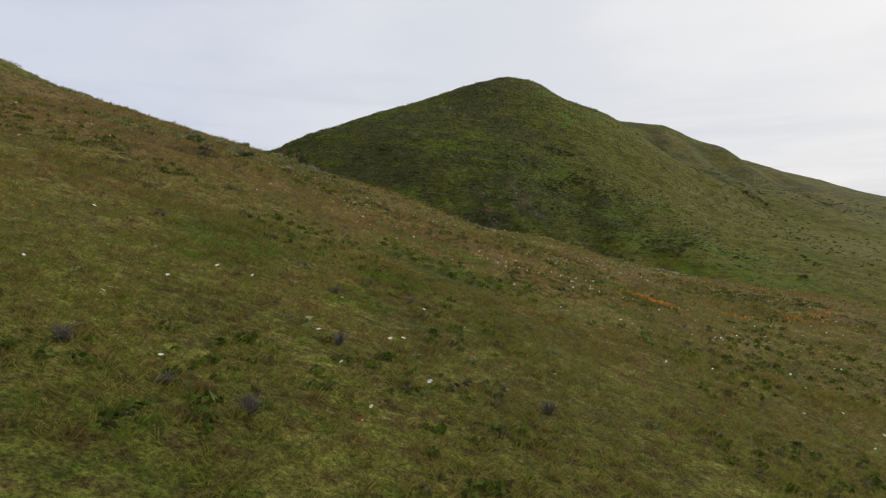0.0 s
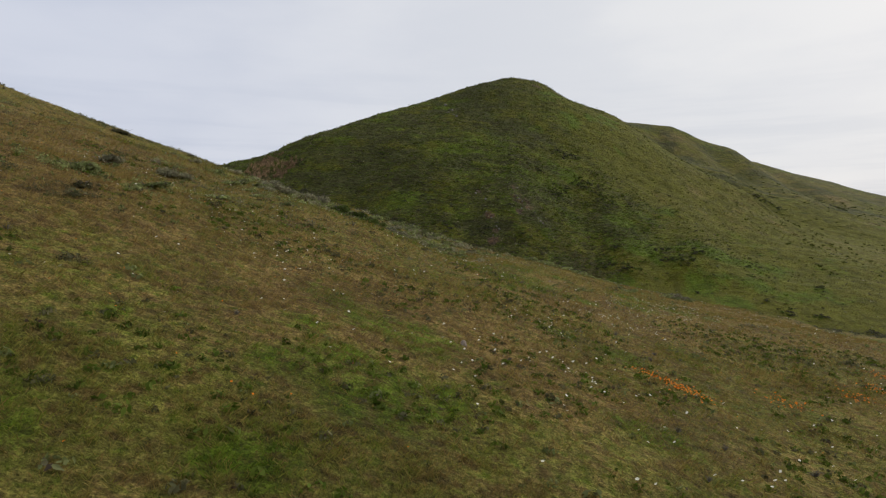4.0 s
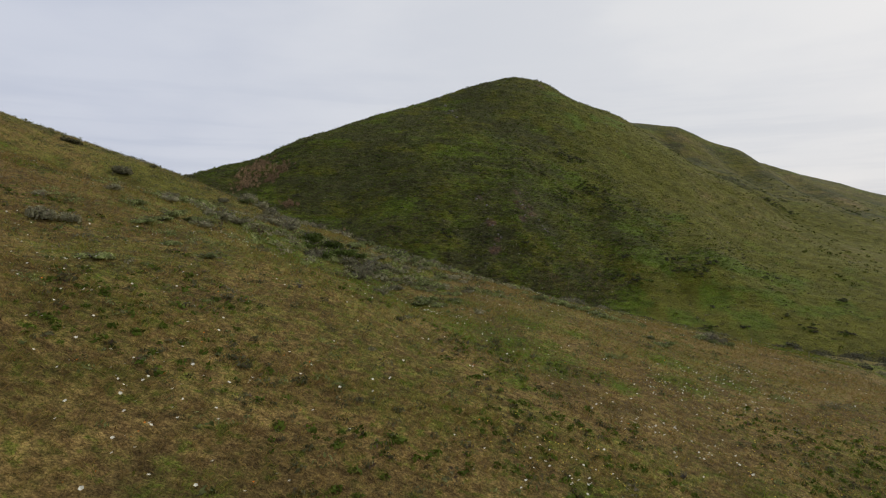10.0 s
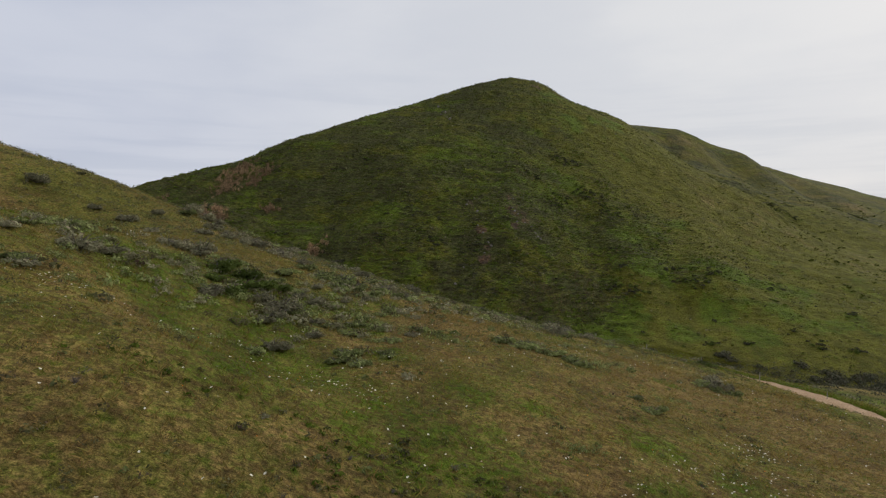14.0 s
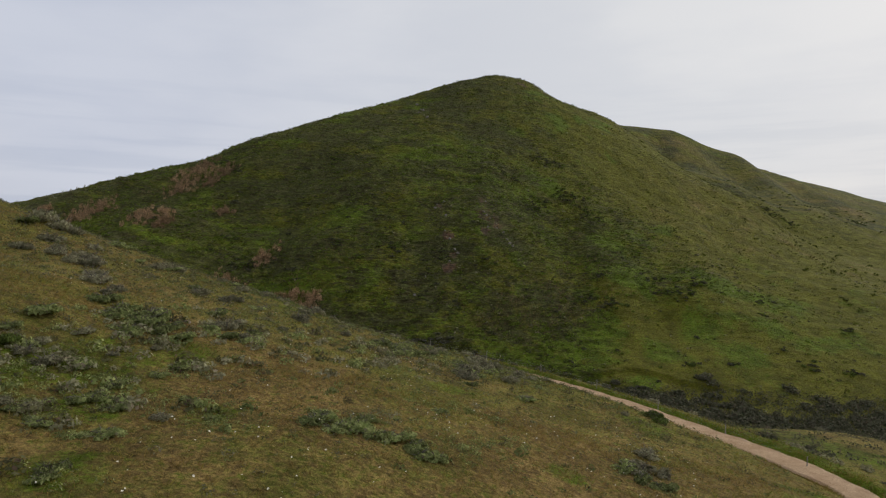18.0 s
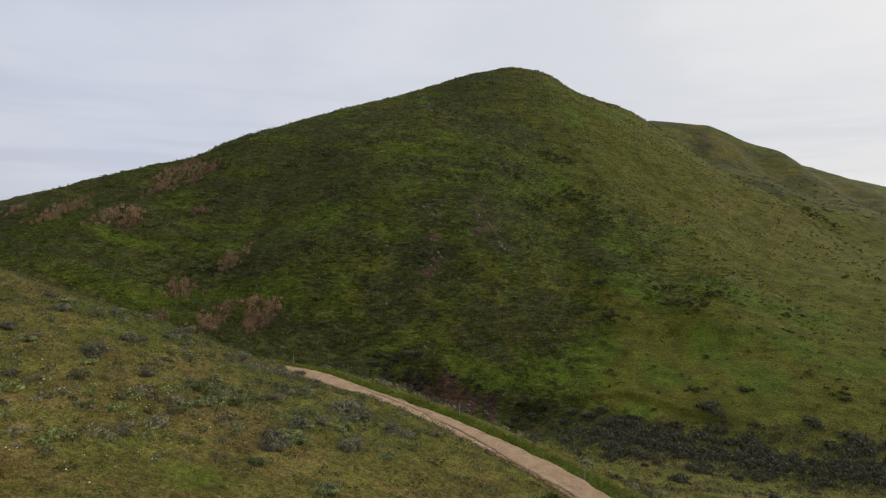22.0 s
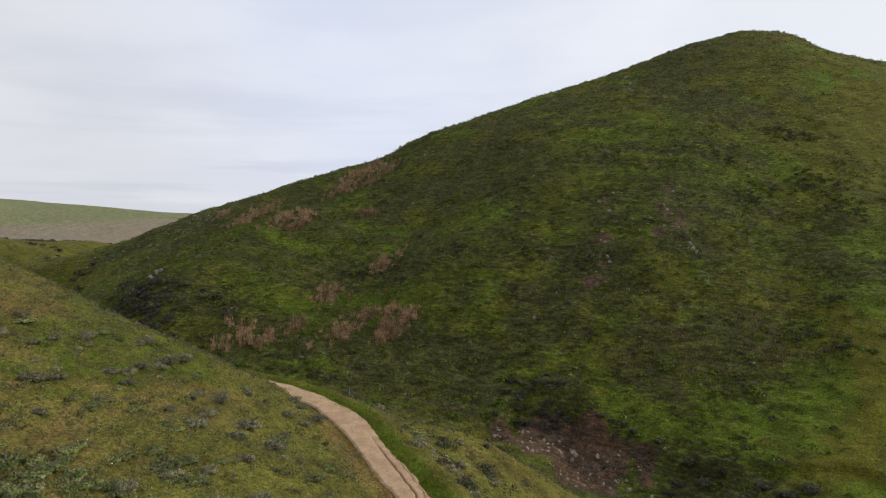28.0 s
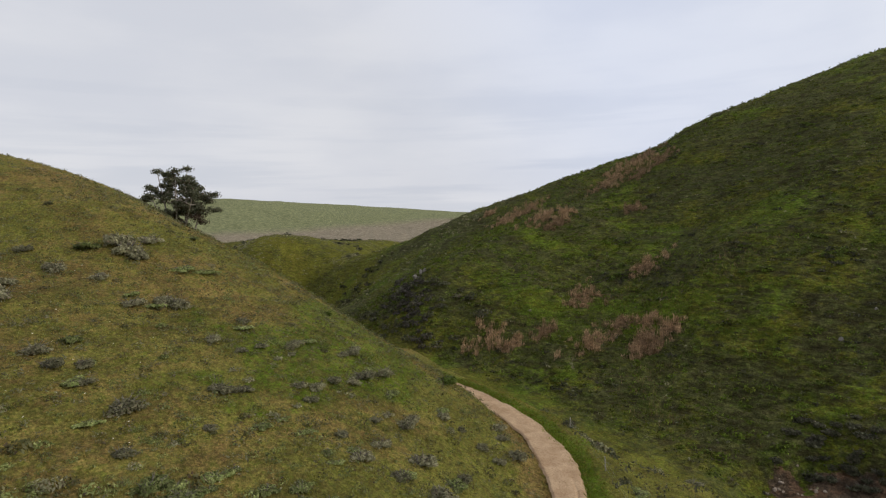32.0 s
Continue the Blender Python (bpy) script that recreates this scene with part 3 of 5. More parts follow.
def cover(x, y):
    """Shares of straw, lush grass, bare earth and scrub."""
    x, y = np.asarray(x, float).ravel(), np.asarray(y, float).ravel()
    a, b, c = fbm(x, y, 34, 3, 31), fbm(x, y, 9, 3, 37), fbm(x, y, 3, 3, 41)
    hill = sstep(172, 200, y + 0.10 * x) * sstep(-330, -230, x)
    green_end = sstep(96, 128, y) * (1 - hill)
    dry = 0.62 + 0.45 * a + 0.40 * b + 0.2 * c - 0.30 * green_end - 0.35 * sstep(20, 2, y) * (1 - hill)
    dry = dry * (1 - hill) + hill * (0.05 + 0.4 * a + 0.4 * b + 0.26 * sstep(105, 185, x + 0.3 * (y - 240)))
    dry = dry - 0.26 * sstep(52, 26, y) + 0.22 * sstep(-8, -25, x) * sstep(95, 65, y) - 0.16 * hill * open_grass(x, y)
    lush = sstep(0.08, 0.55, fbm(x, y, 15, 3, 53) + 0.55 * b) * (0.75 - 0.2 * hill) + (0.52 - 0.3 * sstep(60, 90, x) * sstep(245, 225, y)) * hill + 0.45 * fbm(x, y, 40, 2, 59) * hill + 0.3 * c * hill - 0.50 * hill * sstep(100, 190, x + 0.3 * (y - 240)) + 0.14 * hill - 0.06 * hill - 0.34 * hill * open_grass(x, y)
    lush = np.maximum(lush, np.maximum(0.74 * spots(x, y, LUSH_SPOTS), 0.85 * spots(x, y, LUSH_HILL)))
    d, _, side = road_distance(x, y)
    verge = np.where(side > 0, sstep(4.6, 2.6, d), 0) * (1 - 0.3 * hill)
    lush = np.maximum(lush, verge * 0.95)
    bank = np.where(side < 0, sstep(6.5, 2.0, d), 0)
    dry = np.maximum(dry, 0.8 * bank)
    scrub = (0.25 + 0.5 * fbm(x, y, 18, 3, 61) + 0.35 * b) * (0.35 + 0.4 * hill) + (0.20 + 0.10 * sstep(235, 265, y)) * hill + 0.40 * hill * fbm(x * 0.45, y * 1.6, 8, 3, 67) + 0.09 * sstep(70, 30, y) * (1 + b)
    scrub = np.maximum(scrub, (0.62 + 0.4 * c) * spots(x, y, SCRUB_SPOTS))
    lawn = open_grass(x, y) * hill
    scrub = (scrub + 0.16 * hill * sstep(85, 45, x)) * (1 - 0.85 * lawn)
    near_bank = sstep(5.5, 9, np.where(side > 0, d, 0)) * sstep(196, 186, y) * sstep(80, 130, y + 0.4 * x)
    scrub = np.maximum(scrub, near_bank * (0.22 + 0.4 * b))
    scrub = scrub * (1 - 0.8 * verge)
    soil = np.maximum(spots(x, y, SLIDE_SPOTS), (0.56 + 0.40 * c) * spots(x, y, SCREE_SPOTS))
    cliff = y - scar_edge(x)
    wide = sstep(8, 14, x) * sstep(92, 80, x)
    soil = np.maximum(soil, wide * sstep(0.9, 0.2, cliff) * sstep(-2.4, -1.0, cliff) * 0.62 * sstep(44, 36, x) * sstep(22, 26, x))
    mesa = sstep(-330, -430, x)
    dry, lush, scrub = dry * (1 - mesa) + 0.42 * mesa, lush * (1 - mesa) + mesa * 0.3, scrub * (1 - mesa)
    flat = sstep(-170, -200, x) * sstep(-430, -330, x)
    scrub = np.maximum(scrub * (1 - flat), flat * (0.32 + 0.5 * b))
    dry = dry * (1 - flat) + flat * (0.14 + 0.4 * a)
    lush = lush * (1 - flat) + flat * (0.26 + 0.35 * b)
    return np.clip(np.stack([dry, lush, soil, scrub], 1), 0, 1)


GX = axis([(-3000, -1200, 150), (-1200, -300, 20), (-300, -130, 3.5), (-130, -85, 1.2), (-85, 125, 0.6), (125, 220, 1.6), (220, 500, 8), (500, 1300, 30), (1300, 3000, 170)])
GY = axis([(-1500, -200, 130), (-200, -20, 15), (-20, 8, 1.2), (8, 172, 0.75), (172, 196, 0.8), (196, 290, 0.5), (290, 360, 0.85), (360, 470, 1.4), (470, 760, 7), (760, 1300, 20), (1300, 3500, 150)])


def build_ground():
    gx, gy = np.meshgrid(GX, GY)
    z = height(gx, gy)
    nx, ny = len(GX), len(GY)
    i = np.arange(nx * ny).reshape(ny, nx)
    f = np.stack([i[:-1, :-1], i[:-1, 1:], i[1:, 1:], i[1:, :-1]], -1).reshape(-1, 4)
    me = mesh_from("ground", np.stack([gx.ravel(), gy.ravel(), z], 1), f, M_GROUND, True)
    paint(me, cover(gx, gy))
    return tagged(new("ground", me), "rolling grassy hillside and scrub-covered hill above a creek", "ground", kind="structure")


ground = build_ground()

# ---- dirt road ----


def curve_points(line, step):
    """Even points along a smooth line through the given ones."""
    out = []
    n = len(line)
    for i in range(n - 1):
        p = [line[max(i - 1, 0)], line[i], line[i + 1], line[min(i + 2, n - 1)]]
        m = max(2, int((p[2] - p[1]).length / step))
        for k in range(m):
            t = k / m
            out.append(0.5 * (2 * p[1] + (p[2] - p[0]) * t + (2 * p[0] - 5 * p[1] + 4 * p[2] - p[3]) * t * t + (3 * p[1] - p[0] - 3 * p[2] + p[3]) * t ** 3))
    out.append(line[-1])
    return np.array([tuple(v) for v in out])


def build_road():
    mid = curve_points(ROAD, 0.25)
    tan = np.gradient(mid, axis=0)
    nor = np.stack([-tan[:, 1], tan[:, 0]], 1)
    nor /= np.linalg.norm(nor, axis=1)[:, None]
    s = np.concatenate([[0], np.cumsum(np.linalg.norm(np.diff(mid, axis=0), axis=1))])
    k = 45
    u = np.linspace(-1, 1, k)
    half = 1.55 + 0.30 * fbm(s, s * 0, 6, 3, 3) + 0.26 * fbm(s, s * 0 + 5, 1.6, 2, 13)
    across = u[None] * half[:, None]
    x = mid[:, None, 0] + nor[:, None, 0] * across
    y = mid[:, None, 1] + nor[:, None, 1] * across
    flat_x, flat_y = x.ravel(), y.ravel()
    rut = -0.018 * np.exp(-((np.abs(across) - 0.72) / 0.24) ** 2)
    path = 0.45 - 1.75 * sstep(72, 100, s) + 0.75 * fbm(s, s * 0 + 9, 3.4, 4, 8)
    branch = path + 0.75 * sstep(90, 78, s)
    here = sstep(62, 74, s) * sstep(112, 104, s)
    rill = here[:, None] * np.exp(-((across - path[:, None]) / 0.10) ** 2)
    rill = np.maximum(rill, (here * sstep(92, 86, s))[:, None] * 0.7 * np.exp(-((across - branch[:, None]) / 0.07) ** 2))
    edge = sstep(0.86, 1.0, np.abs(u))[None]
    z = mid[:, None, 2] + 0.03 + rut - 0.17 * rill - 0.16 * edge + 0.03 * (1 - u[None] ** 2)
    z = z + (fbm(flat_x, flat_y, 0.9, 3, 44) * 0.035).reshape(z.shape)
    n = len(mid)
    i = np.arange(n * k).reshape(n, k)
    f = np.stack([i[:-1, :-1], i[1:, :-1], i[1:, 1:], i[:-1, 1:]], -1).reshape(-1, 4)
    f = f[:, ::-1]
    me = mesh_from("road", np.stack([flat_x, flat_y, z.ravel()], 1), f, M_ROAD, True)
    att = me.attributes.new("rill", "FLOAT", "POINT")
    att.data.foreach_set("value", np.clip(rill + 0.08 * np.exp(-((np.abs(across) - 0.72) / 0.25) ** 2), 0, 1).ravel().astype(np.float32))
    tagged(new("road", me), "rutted tan dirt track with washed-out rills", "dirt road", kind="structure")


build_road()

# ---- plants ----


def part(name, me, parent, label=""):
    ob = new(name, me)
    ob.parent = parent
    if label:
        tagged(ob, label)
    return ob


def leaf_cards(centres, normals, size, rng, flat=0.3):
    """One small leaf spray (two triangles) at each centre, facing outwards with some scatter."""
    n = len(centres)
    d = rng.normal(size=(n, 3))
    d -= normals * (d * normals).sum(1)[:, None] * (1 - flat)
    d /= np.linalg.norm(d, axis=1)[:, None]
    side = np.cross(d, normals + rng.normal(size=(n, 3)) * 0.55)
    side /= np.linalg.norm(side, axis=1)[:, None] + 1e-9
    s = (size * rng.uniform(0.6, 1.4, n))[:, None]
    a, b = centres - side * s * 0.42, centres + side * s * 0.42
    tip = centres + d * s
    low = centres - d * s * 0.55
    back = (np.cross(a - low, tip - low) * normals).sum(1) < 0
    a[back], b[back] = b[back].copy(), a[back].copy()
    co = np.stack([low, a, tip, b], 1).reshape(-1, 3)
    i = np.arange(n)[:, None] * 4
    return co, np.concatenate([i + [0, 1, 2], i + [0, 2, 3]], 0)


def leaf_mesh(name, cards, mat):
    co, f = cards
    return mesh_from(name, co, f, mat)


def tube(points, radii, sides=5):
    pts = np.asarray(points, float)
    t = np.gradient(pts, axis=0)
    t /= np.linalg.norm(t, axis=1)[:, None] + 1e-9
    ref = np.array([0.31, 0.93, 0.17])
    u = np.cross(t, ref)
    u /= np.linalg.norm(u, axis=1)[:, None] + 1e-9
    v = np.cross(t, u)
    ang = np.linspace(0, 2 * math.pi, sides, endpoint=False)
    co = (pts[:, None] + np.asarray(radii)[:, None, None] * (np.cos(ang)[None, :, None] * u[:, None] + np.sin(ang)[None, :, None] * v[:, None])).reshape(-1, 3)
    f = []
    for i in range(len(pts) - 1):
        for k in range(sides):
            a, b = i * sides + k, i * sides + (k + 1) % sides
            f += [(a, b, b + sides), (a, b + sides, a + sides)]
    return co, np.array(f)


def joined(pieces):
    co, fs, off = [], [], 0
    for c, f in pieces:
        co.append(c)
        fs.append(np.asarray(f) + off)
        off += len(c)
    return np.concatenate(co), np.concatenate(fs)


def mound_points(n, lobes, rng, tall):
    """Places and outward ways on a heap of rounded lobes of about one metre radius."""
    pos, nor = [], []
    for cx, cy, cz, r in lobes:
        m = int(n * r * r / sum(l[3] ** 2 for l in lobes)) + 1
        d = rng.normal(size=(m, 3))
        d[:, 2] = np.abs(d[:, 2]) * 0.9 - 0.18
        d /= np.linalg.norm(d, axis=1)[:, None]
        rad = r * rng.uniform(0.62, 1.06, m)[:, None]
        p = np.array([cx, cy, cz]) + d * rad * np.array([1, 1, tall])
        pos.append(p)
        nor.append(d)
    return np.concatenate(pos), np.concatenate(nor)


def shrub_meshes(name, mat, leaves, leaf, tall, spread, seed, twigs):
    rng = np.random.default_rng(seed)
    lobes = [(rng.uniform(-spread, spread), rng.uniform(-spread, spread), rng.uniform(0.05, 0.3) * tall, rng.uniform(0.24, 0.50)) for _ in range(rng.integers(9, 15))]
    pos, nor = mound_points(leaves, lobes, rng, tall)
    pos[:, 2] = np.maximum(pos[:, 2], -0.05)
    foliage = leaf_mesh(name + "_foliage", leaf_cards(pos, nor, leaf, rng), mat)
    sticks = []
    for _ in range(twigs):
        a, r = rng.uniform(0, 2 * math.pi), rng.uniform(0.35, 1.02)
        end = np.array([math.cos(a) * r, math.sin(a) * r, tall * rng.uniform(0.45, 1.0)])
        midp = end * np.array([0.45, 0.45, 0.6]) + rng.normal(size=3) * 0.05
        sticks.append(tube([(0, 0, -0.15), midp, end], [0.035, 0.02, 0.006], 4))
    stems = mesh_from(name + "_wood", *joined(sticks), M_WOOD)
    return foliage, stems


SHRUB_KINDS = {
    "sage": [shrub_meshes("sage", M_SAGE, 1000, 0.105, 0.80, 0.55, 100 + k, 18) for k in range(4)],
    "brush": [shrub_meshes("brush", M_GREEN, 1200, 0.115, 0.50, 0.72, 200 + k, 12) for k in range(4)],
    "dark": [shrub_meshes("dark", M_DARK, 800, 0.13, 0.80, 0.50, 300 + k, 16) for k in range(3)],
    "green": [shrub_meshes("green", M_BUSH, 1100, 0.12, 0.85, 0.55, 500 + k, 10) for k in range(3)],
    "thicket": [shrub_meshes("thicket", M_CREEK, 600, 0.14, 0.95, 0.55, 400 + k, 14) for k in range(4)],
}
SHRUB_WORDS = {
    "sage": ("grey-leaved sagebrush with bare twigs on the grass slope", "grey sage shrubs"),
    "brush": ("low spreading grey-green brush on the grass slope", "green brush"),
    "dark": ("dark olive half-dead shrub among the grass", "dark shrubs"),
    "green": ("leafy dark green bush on the grass slope", "green bushes"),
    "thicket": ("dense dark thicket bush beside the creek", "creek thicket"),
}
shrub_first = {}


def shrub(kind, x, y, r, rng, tall=1.0):
    """A shrub of a radius, settled on the slope."""
    k = int(rng.integers(len(SHRUB_KINDS[kind])))
    if (kind, k) not in shrub_first:
        base = new("shrub")
        tagged(base, SHRUB_WORDS[kind][0], "shrub", SHRUB_WORDS[kind][1])
        foliage, stems = SHRUB_KINDS[kind][k]
        part("foliage", foliage, base)
        part("woody_base", stems, base, "thin grey woody stems")
        shrub_first[kind, k] = base
        ob = base
    else:
        ob = copy_thing(shrub_first[kind, k], Matrix())
    r *= 0.98
    sx, sy = r * rng.uniform(0.85, 1.25), r * rng.uniform(0.8, 1.1)
    ob.matrix_basis = pose(x, y, height_at(x, y) - 0.04 * r, rng.uniform(-6, 6), rng.uniform(-6, 6), rng.uniform(0, 360)) @ Matrix.Diagonal((sx, sy, r * tall * rng.uniform(0.85, 1.15), 1))
    return ob


SAGE_A = [(-3.1, 73.3, 1.12), (-5, 77.6, 0.9), (-5.1, 82.3, 1.58), (-6.6, 82.5, 1.21), (-4.1, 83.1, 1), (5.5, 70.6, 0.56), (-15.5, 88.3, 1.45), (-13.7, 88, 1.19), (-16.7, 88.3, 0.98), (-27.3, 107.5, 1.38), (-21.8, 116.3, 1.47), (-18.2, 115.7, 1.79), (-12.9, 107.9, 1.58), (-11.1, 106.3, 1.22), (-25.2, 120.9, 1.57), (-5.2, 88.8, 0.89), (0.6, 106.5, 1.32), (-0.5, 94.7, 0.6), (-1.6, 91.8, 0.58), (-8.2, 101.7, 0.85), (-9.1, 78.8, 1.34), (-4.8, 79.8, 1.31), (-2.2, 81.3, 0.75), (-32.3, 111.7, 1.49), (-31.9, 118.6, 1.19), (-4.9, 87.2, 1), (-2.9, 88.1, 0.5), (-1.7, 90.7, 0.62), (-0.2, 93.3, 0.64), (0.5, 104.6, 1.3)]
SAGE_B = [(2.8, 102.2, 0.99), (13.8, 108.2, 0.66), (-10.9, 104.8, 1.4), (-20.9, 115, 1.37), (-23.8, 114.2, 1.39), (-16.3, 129.1, 1.56), (-3.9, 120.2, 1), (-1.3, 120, 0.98), (1.6, 135.6, 0.99), (21.8, 113.5, 1.45), (24.9, 126.6, 1.75), (21.3, 119.8, 1.27), (26.1, 117.3, 1.24), (26.8, 108.2, 0.81), (-0.9, 81.7, 0.69), (-17.9, 113, 1.31), (-8.6, 104.3, 1.09), (0.8, 103.5, 1.39), (-4.3, 118.1, 1.2), (-7, 117.4, 1.21), (-15.9, 126.2, 1.43), (1.9, 130.6, 1.02), (-5.7, 138.2, 0.96), (3.5, 111.8, 0.78), (13.8, 106.8, 0.56), (23, 127.9, 1.88), (24.4, 125.1, 1.21), (11, 98.5, 0.48), (36.9, 112.1, 0.62), (8.1, 120.6, 0.87)]
SAGE_C = [(3.7, 102.7, 0.56), (4, 94.7, 0.58), (-6.4, 139.1, 0.88), (1.5, 129.1, 1.33), (-1.4, 146, 1.46), (17.8, 128.4, 0.89), (9.4, 149.5, 0.72), (23.6, 130.7, 1.15), (22.7, 122.3, 1.12), (28, 125.5, 1.15), (29.4, 125, 0.91), (31.5, 128.4, 0.96), (20.8, 115.3, 1), (14.5, 118.3, 0.67), (18.5, 134.3, 0.83), (27.9, 134.1, 0.8), (-6.4, 145.6, 0.75), (5.7, 131.6, 0.59), (5.1, 148.4, 0.9), (8.8, 135.7, 0.75), (-5.7, 135.3, 0.93), (-4.2, 137.5, 0.62), (-5.3, 144.7, 1), (0.6, 139.4, 1.05), (-0.5, 143.2, 1.26), (2.7, 139.9, 0.59), (3.7, 135.7, 0.84), (6.6, 126.5, 0.74), (10.1, 138.4, 1.07), (5.4, 142.1, 0.73)]
SAGE_D = [(5.8, 144.5, 0.9), (12.3, 140.7, 1.35), (6.9, 149.2, 0.63), (14, 143.6, 0.83), (18.8, 138, 0.49), (11.1, 152.2, 1.26), (6.3, 154.3, 1), (18.8, 130.6, 0.87), (17.7, 125, 1.03), (23.1, 140.8, 0.61), (-11.4, 135.7, 1), (0.3, 131.7, 0.56), (2.7, 121.9, 1.54), (-22.5, 124.5, 1.21), (-29.1, 128.6, 2.27), (-31.3, 128, 2.32), (-27.6, 129.4, 1.49), (-15.3, 130.3, 1.61), (-7.2, 131.1, 1.16), (-4.8, 132.9, 0.85), (1.9, 137.2, 1.07), (0.5, 141.5, 0.99), (-4.8, 143.4, 0.91), (-3.4, 135.8, 0.57), (7, 142.9, 1.19), (6.4, 140.3, 0.78), (14.6, 137.3, 1.01), (12.2, 135.4, 1.13), (16.9, 139.1, 1.12), (11.6, 149.6, 0.82)]
SAGE_E = [(8.2, 153, 0.88), (7.1, 147.7, 0.56), (4.5, 134, 0.5), (-32.8, 131.9, 1.59), (-1.4, 130.9, 0.53), (7.7, 123.8, 0.44), (-21.3, 52.6, 1.06), (-18.5, 55.7, 1.09), (34.8, 98.2, 1.25), (4.9, 83.4, 0.64), (-17.7, 56.5, 0.88), (-21.9, 68.7, 0.83), (-21.4, 59.9, 0.6), (-14.6, 66.9, 0.94), (-16.2, 74.6, 1.55), (-15.3, 76.9, 1.15), (-37.1, 112.7, 1.26), (-44.8, 113.1, 1.76), (-14.2, 89.6, 1.69), (-3.6, 87.1, 1.04), (-1.6, 78, 0.76), (33, 94, 1.43), (34.7, 93.9, 0.96), (-4.5, 92.4, 0.85), (0.8, 58.3, 0.29), (-0.2, 49.9, 0.24), (-16.6, 114, 1.56), (-19.5, 72.7, 0.89)]
BRUSH_A = [(12.2, 86.7, 1.2), (14.2, 87.1, 1.21), (16.5, 87.1, 1.21), (18.2, 86, 1.19), (19.2, 86.1, 0.8), (31.9, 94.2, 1.26), (32.9, 92.7, 1.24), (33.7, 91.8, 0.98), (3.5, 76.5, 0.81), (21.3, 79.2, 0.69), (21.7, 76.6, 0.98), (1.1, 75.3, 1.12), (2.4, 73.4, 0.9), (0.8, 73.5, 0.92), (5.2, 86.5, 0.81), (7.2, 84.2, 0.57), (-3.6, 99.1, 2.11), (-5.4, 98.5, 1.58), (-7.3, 99.7, 1.63), (-1.9, 97, 1.52), (0, 97, 1.51), (-3.1, 94.8, 1.23), (-1.9, 108.1, 1.51), (-7.5, 89.5, 0.81), (-1.8, 81.1, 0.65), (-1, 82.7, 0.77), (1.9, 91.8, 0.91), (8.3, 86.8, 0.6), (3.8, 75.8, 0.7), (-3.4, 97.7, 1.9)]
BRUSH_B = [(-5.2, 97.1, 1.43), (-1.7, 98.6, 1.19), (1.7, 89.8, 0.79), (0.2, 80.4, 0.82), (2.1, 83.8, 0.69), (6.9, 85.4, 0.51), (8.3, 83.2, 0.48), (24.5, 91.7, 0.59), (1.9, 100.6, 1.1), (3.2, 100.9, 0.87), (-1.6, 119.1, 1.05), (9.5, 110.5, 0.74), (13.4, 121.5, 1.16), (15.4, 120.2, 1.13), (13.9, 117.3, 1.08), (16.7, 128.6, 1.27), (18.6, 128.5, 0.95), (21.9, 115.4, 1.55), (21.8, 109.4, 0.93), (26.7, 108, 0.9), (30.3, 128.3, 0.95), (29, 117.1, 0.8), (11.8, 93.7, 0.52), (12.3, 87.5, 1.19), (14.8, 89.1, 0.91), (19, 96, 0.7), (2.5, 105.4, 0.83), (0.1, 101.6, 0.91), (11.9, 121.3, 1.45), (13.5, 122.7, 1.21)]
BRUSH_C = [(14.3, 119.9, 1.15), (15.9, 123.7, 0.96), (17.7, 124.4, 0.72), (20.6, 123.4, 1.16), (21.3, 120.6, 1.31), (24.5, 122.4, 1.11), (25.4, 125.4, 0.93), (13.3, 117.1, 0.67), (22.6, 136.9, 0.85), (13.6, 115, 0.86), (11.7, 126.4, 0.78), (14.5, 129.7, 0.8), (6.2, 132.1, 0.65), (8.2, 132.8, 0.77), (11.2, 133.2, 0.62), (11, 135.5, 0.77), (14.3, 137.7, 1.02), (15, 141.7, 1.07), (16.7, 130.5, 0.9), (18.1, 132.5, 0.68), (19.5, 129, 1.06), (14.7, 123.7, 1.06), (14.8, 120.4, 1.02), (11.9, 125.2, 0.9), (20.4, 135.5, 0.69), (21.6, 140.1, 0.61), (16.6, 124.3, 1.04), (13.1, 123.4, 0.87), (4.1, 148.9, 0.96), (3.9, 119.4, 0.92)]
BRUSH_D = [(-4.5, 120.8, 0.53), (-30.9, 124.6, 2.29), (-15.3, 128.2, 1.27), (-9.8, 134.7, 1.22), (-4.5, 126.2, 0.54), (-10.6, 127.6, 0.6), (7.1, 129.9, 0.93), (7.5, 124.2, 0.44), (12.6, 133.3, 0.66), (12.3, 122.6, 1.01), (13.2, 124.3, 0.8), (14.3, 127.4, 0.81), (2, 144.6, 1.14), (-25, 133.3, 1.46), (-24.8, 136.3, 1.48), (-37.7, 138.6, 1.28), (-7, 140.5, 0.92), (-1.9, 144.6, 0.89), (-8.9, 120.1, 1.13), (-18.3, 126.5, 0.99), (-17, 41.9, 0.96), (-14.5, 44.2, 1.14), (-15.2, 46.8, 0.7), (-13, 50.8, 0.75), (-16.6, 66.7, 1.3), (-15.5, 67.7, 1.05), (-10.2, 56.5, 0.62), (-16, 61.4, 0.95), (-7.9, 93.2, 1.47), (-20.2, 50.6, 0.8)]
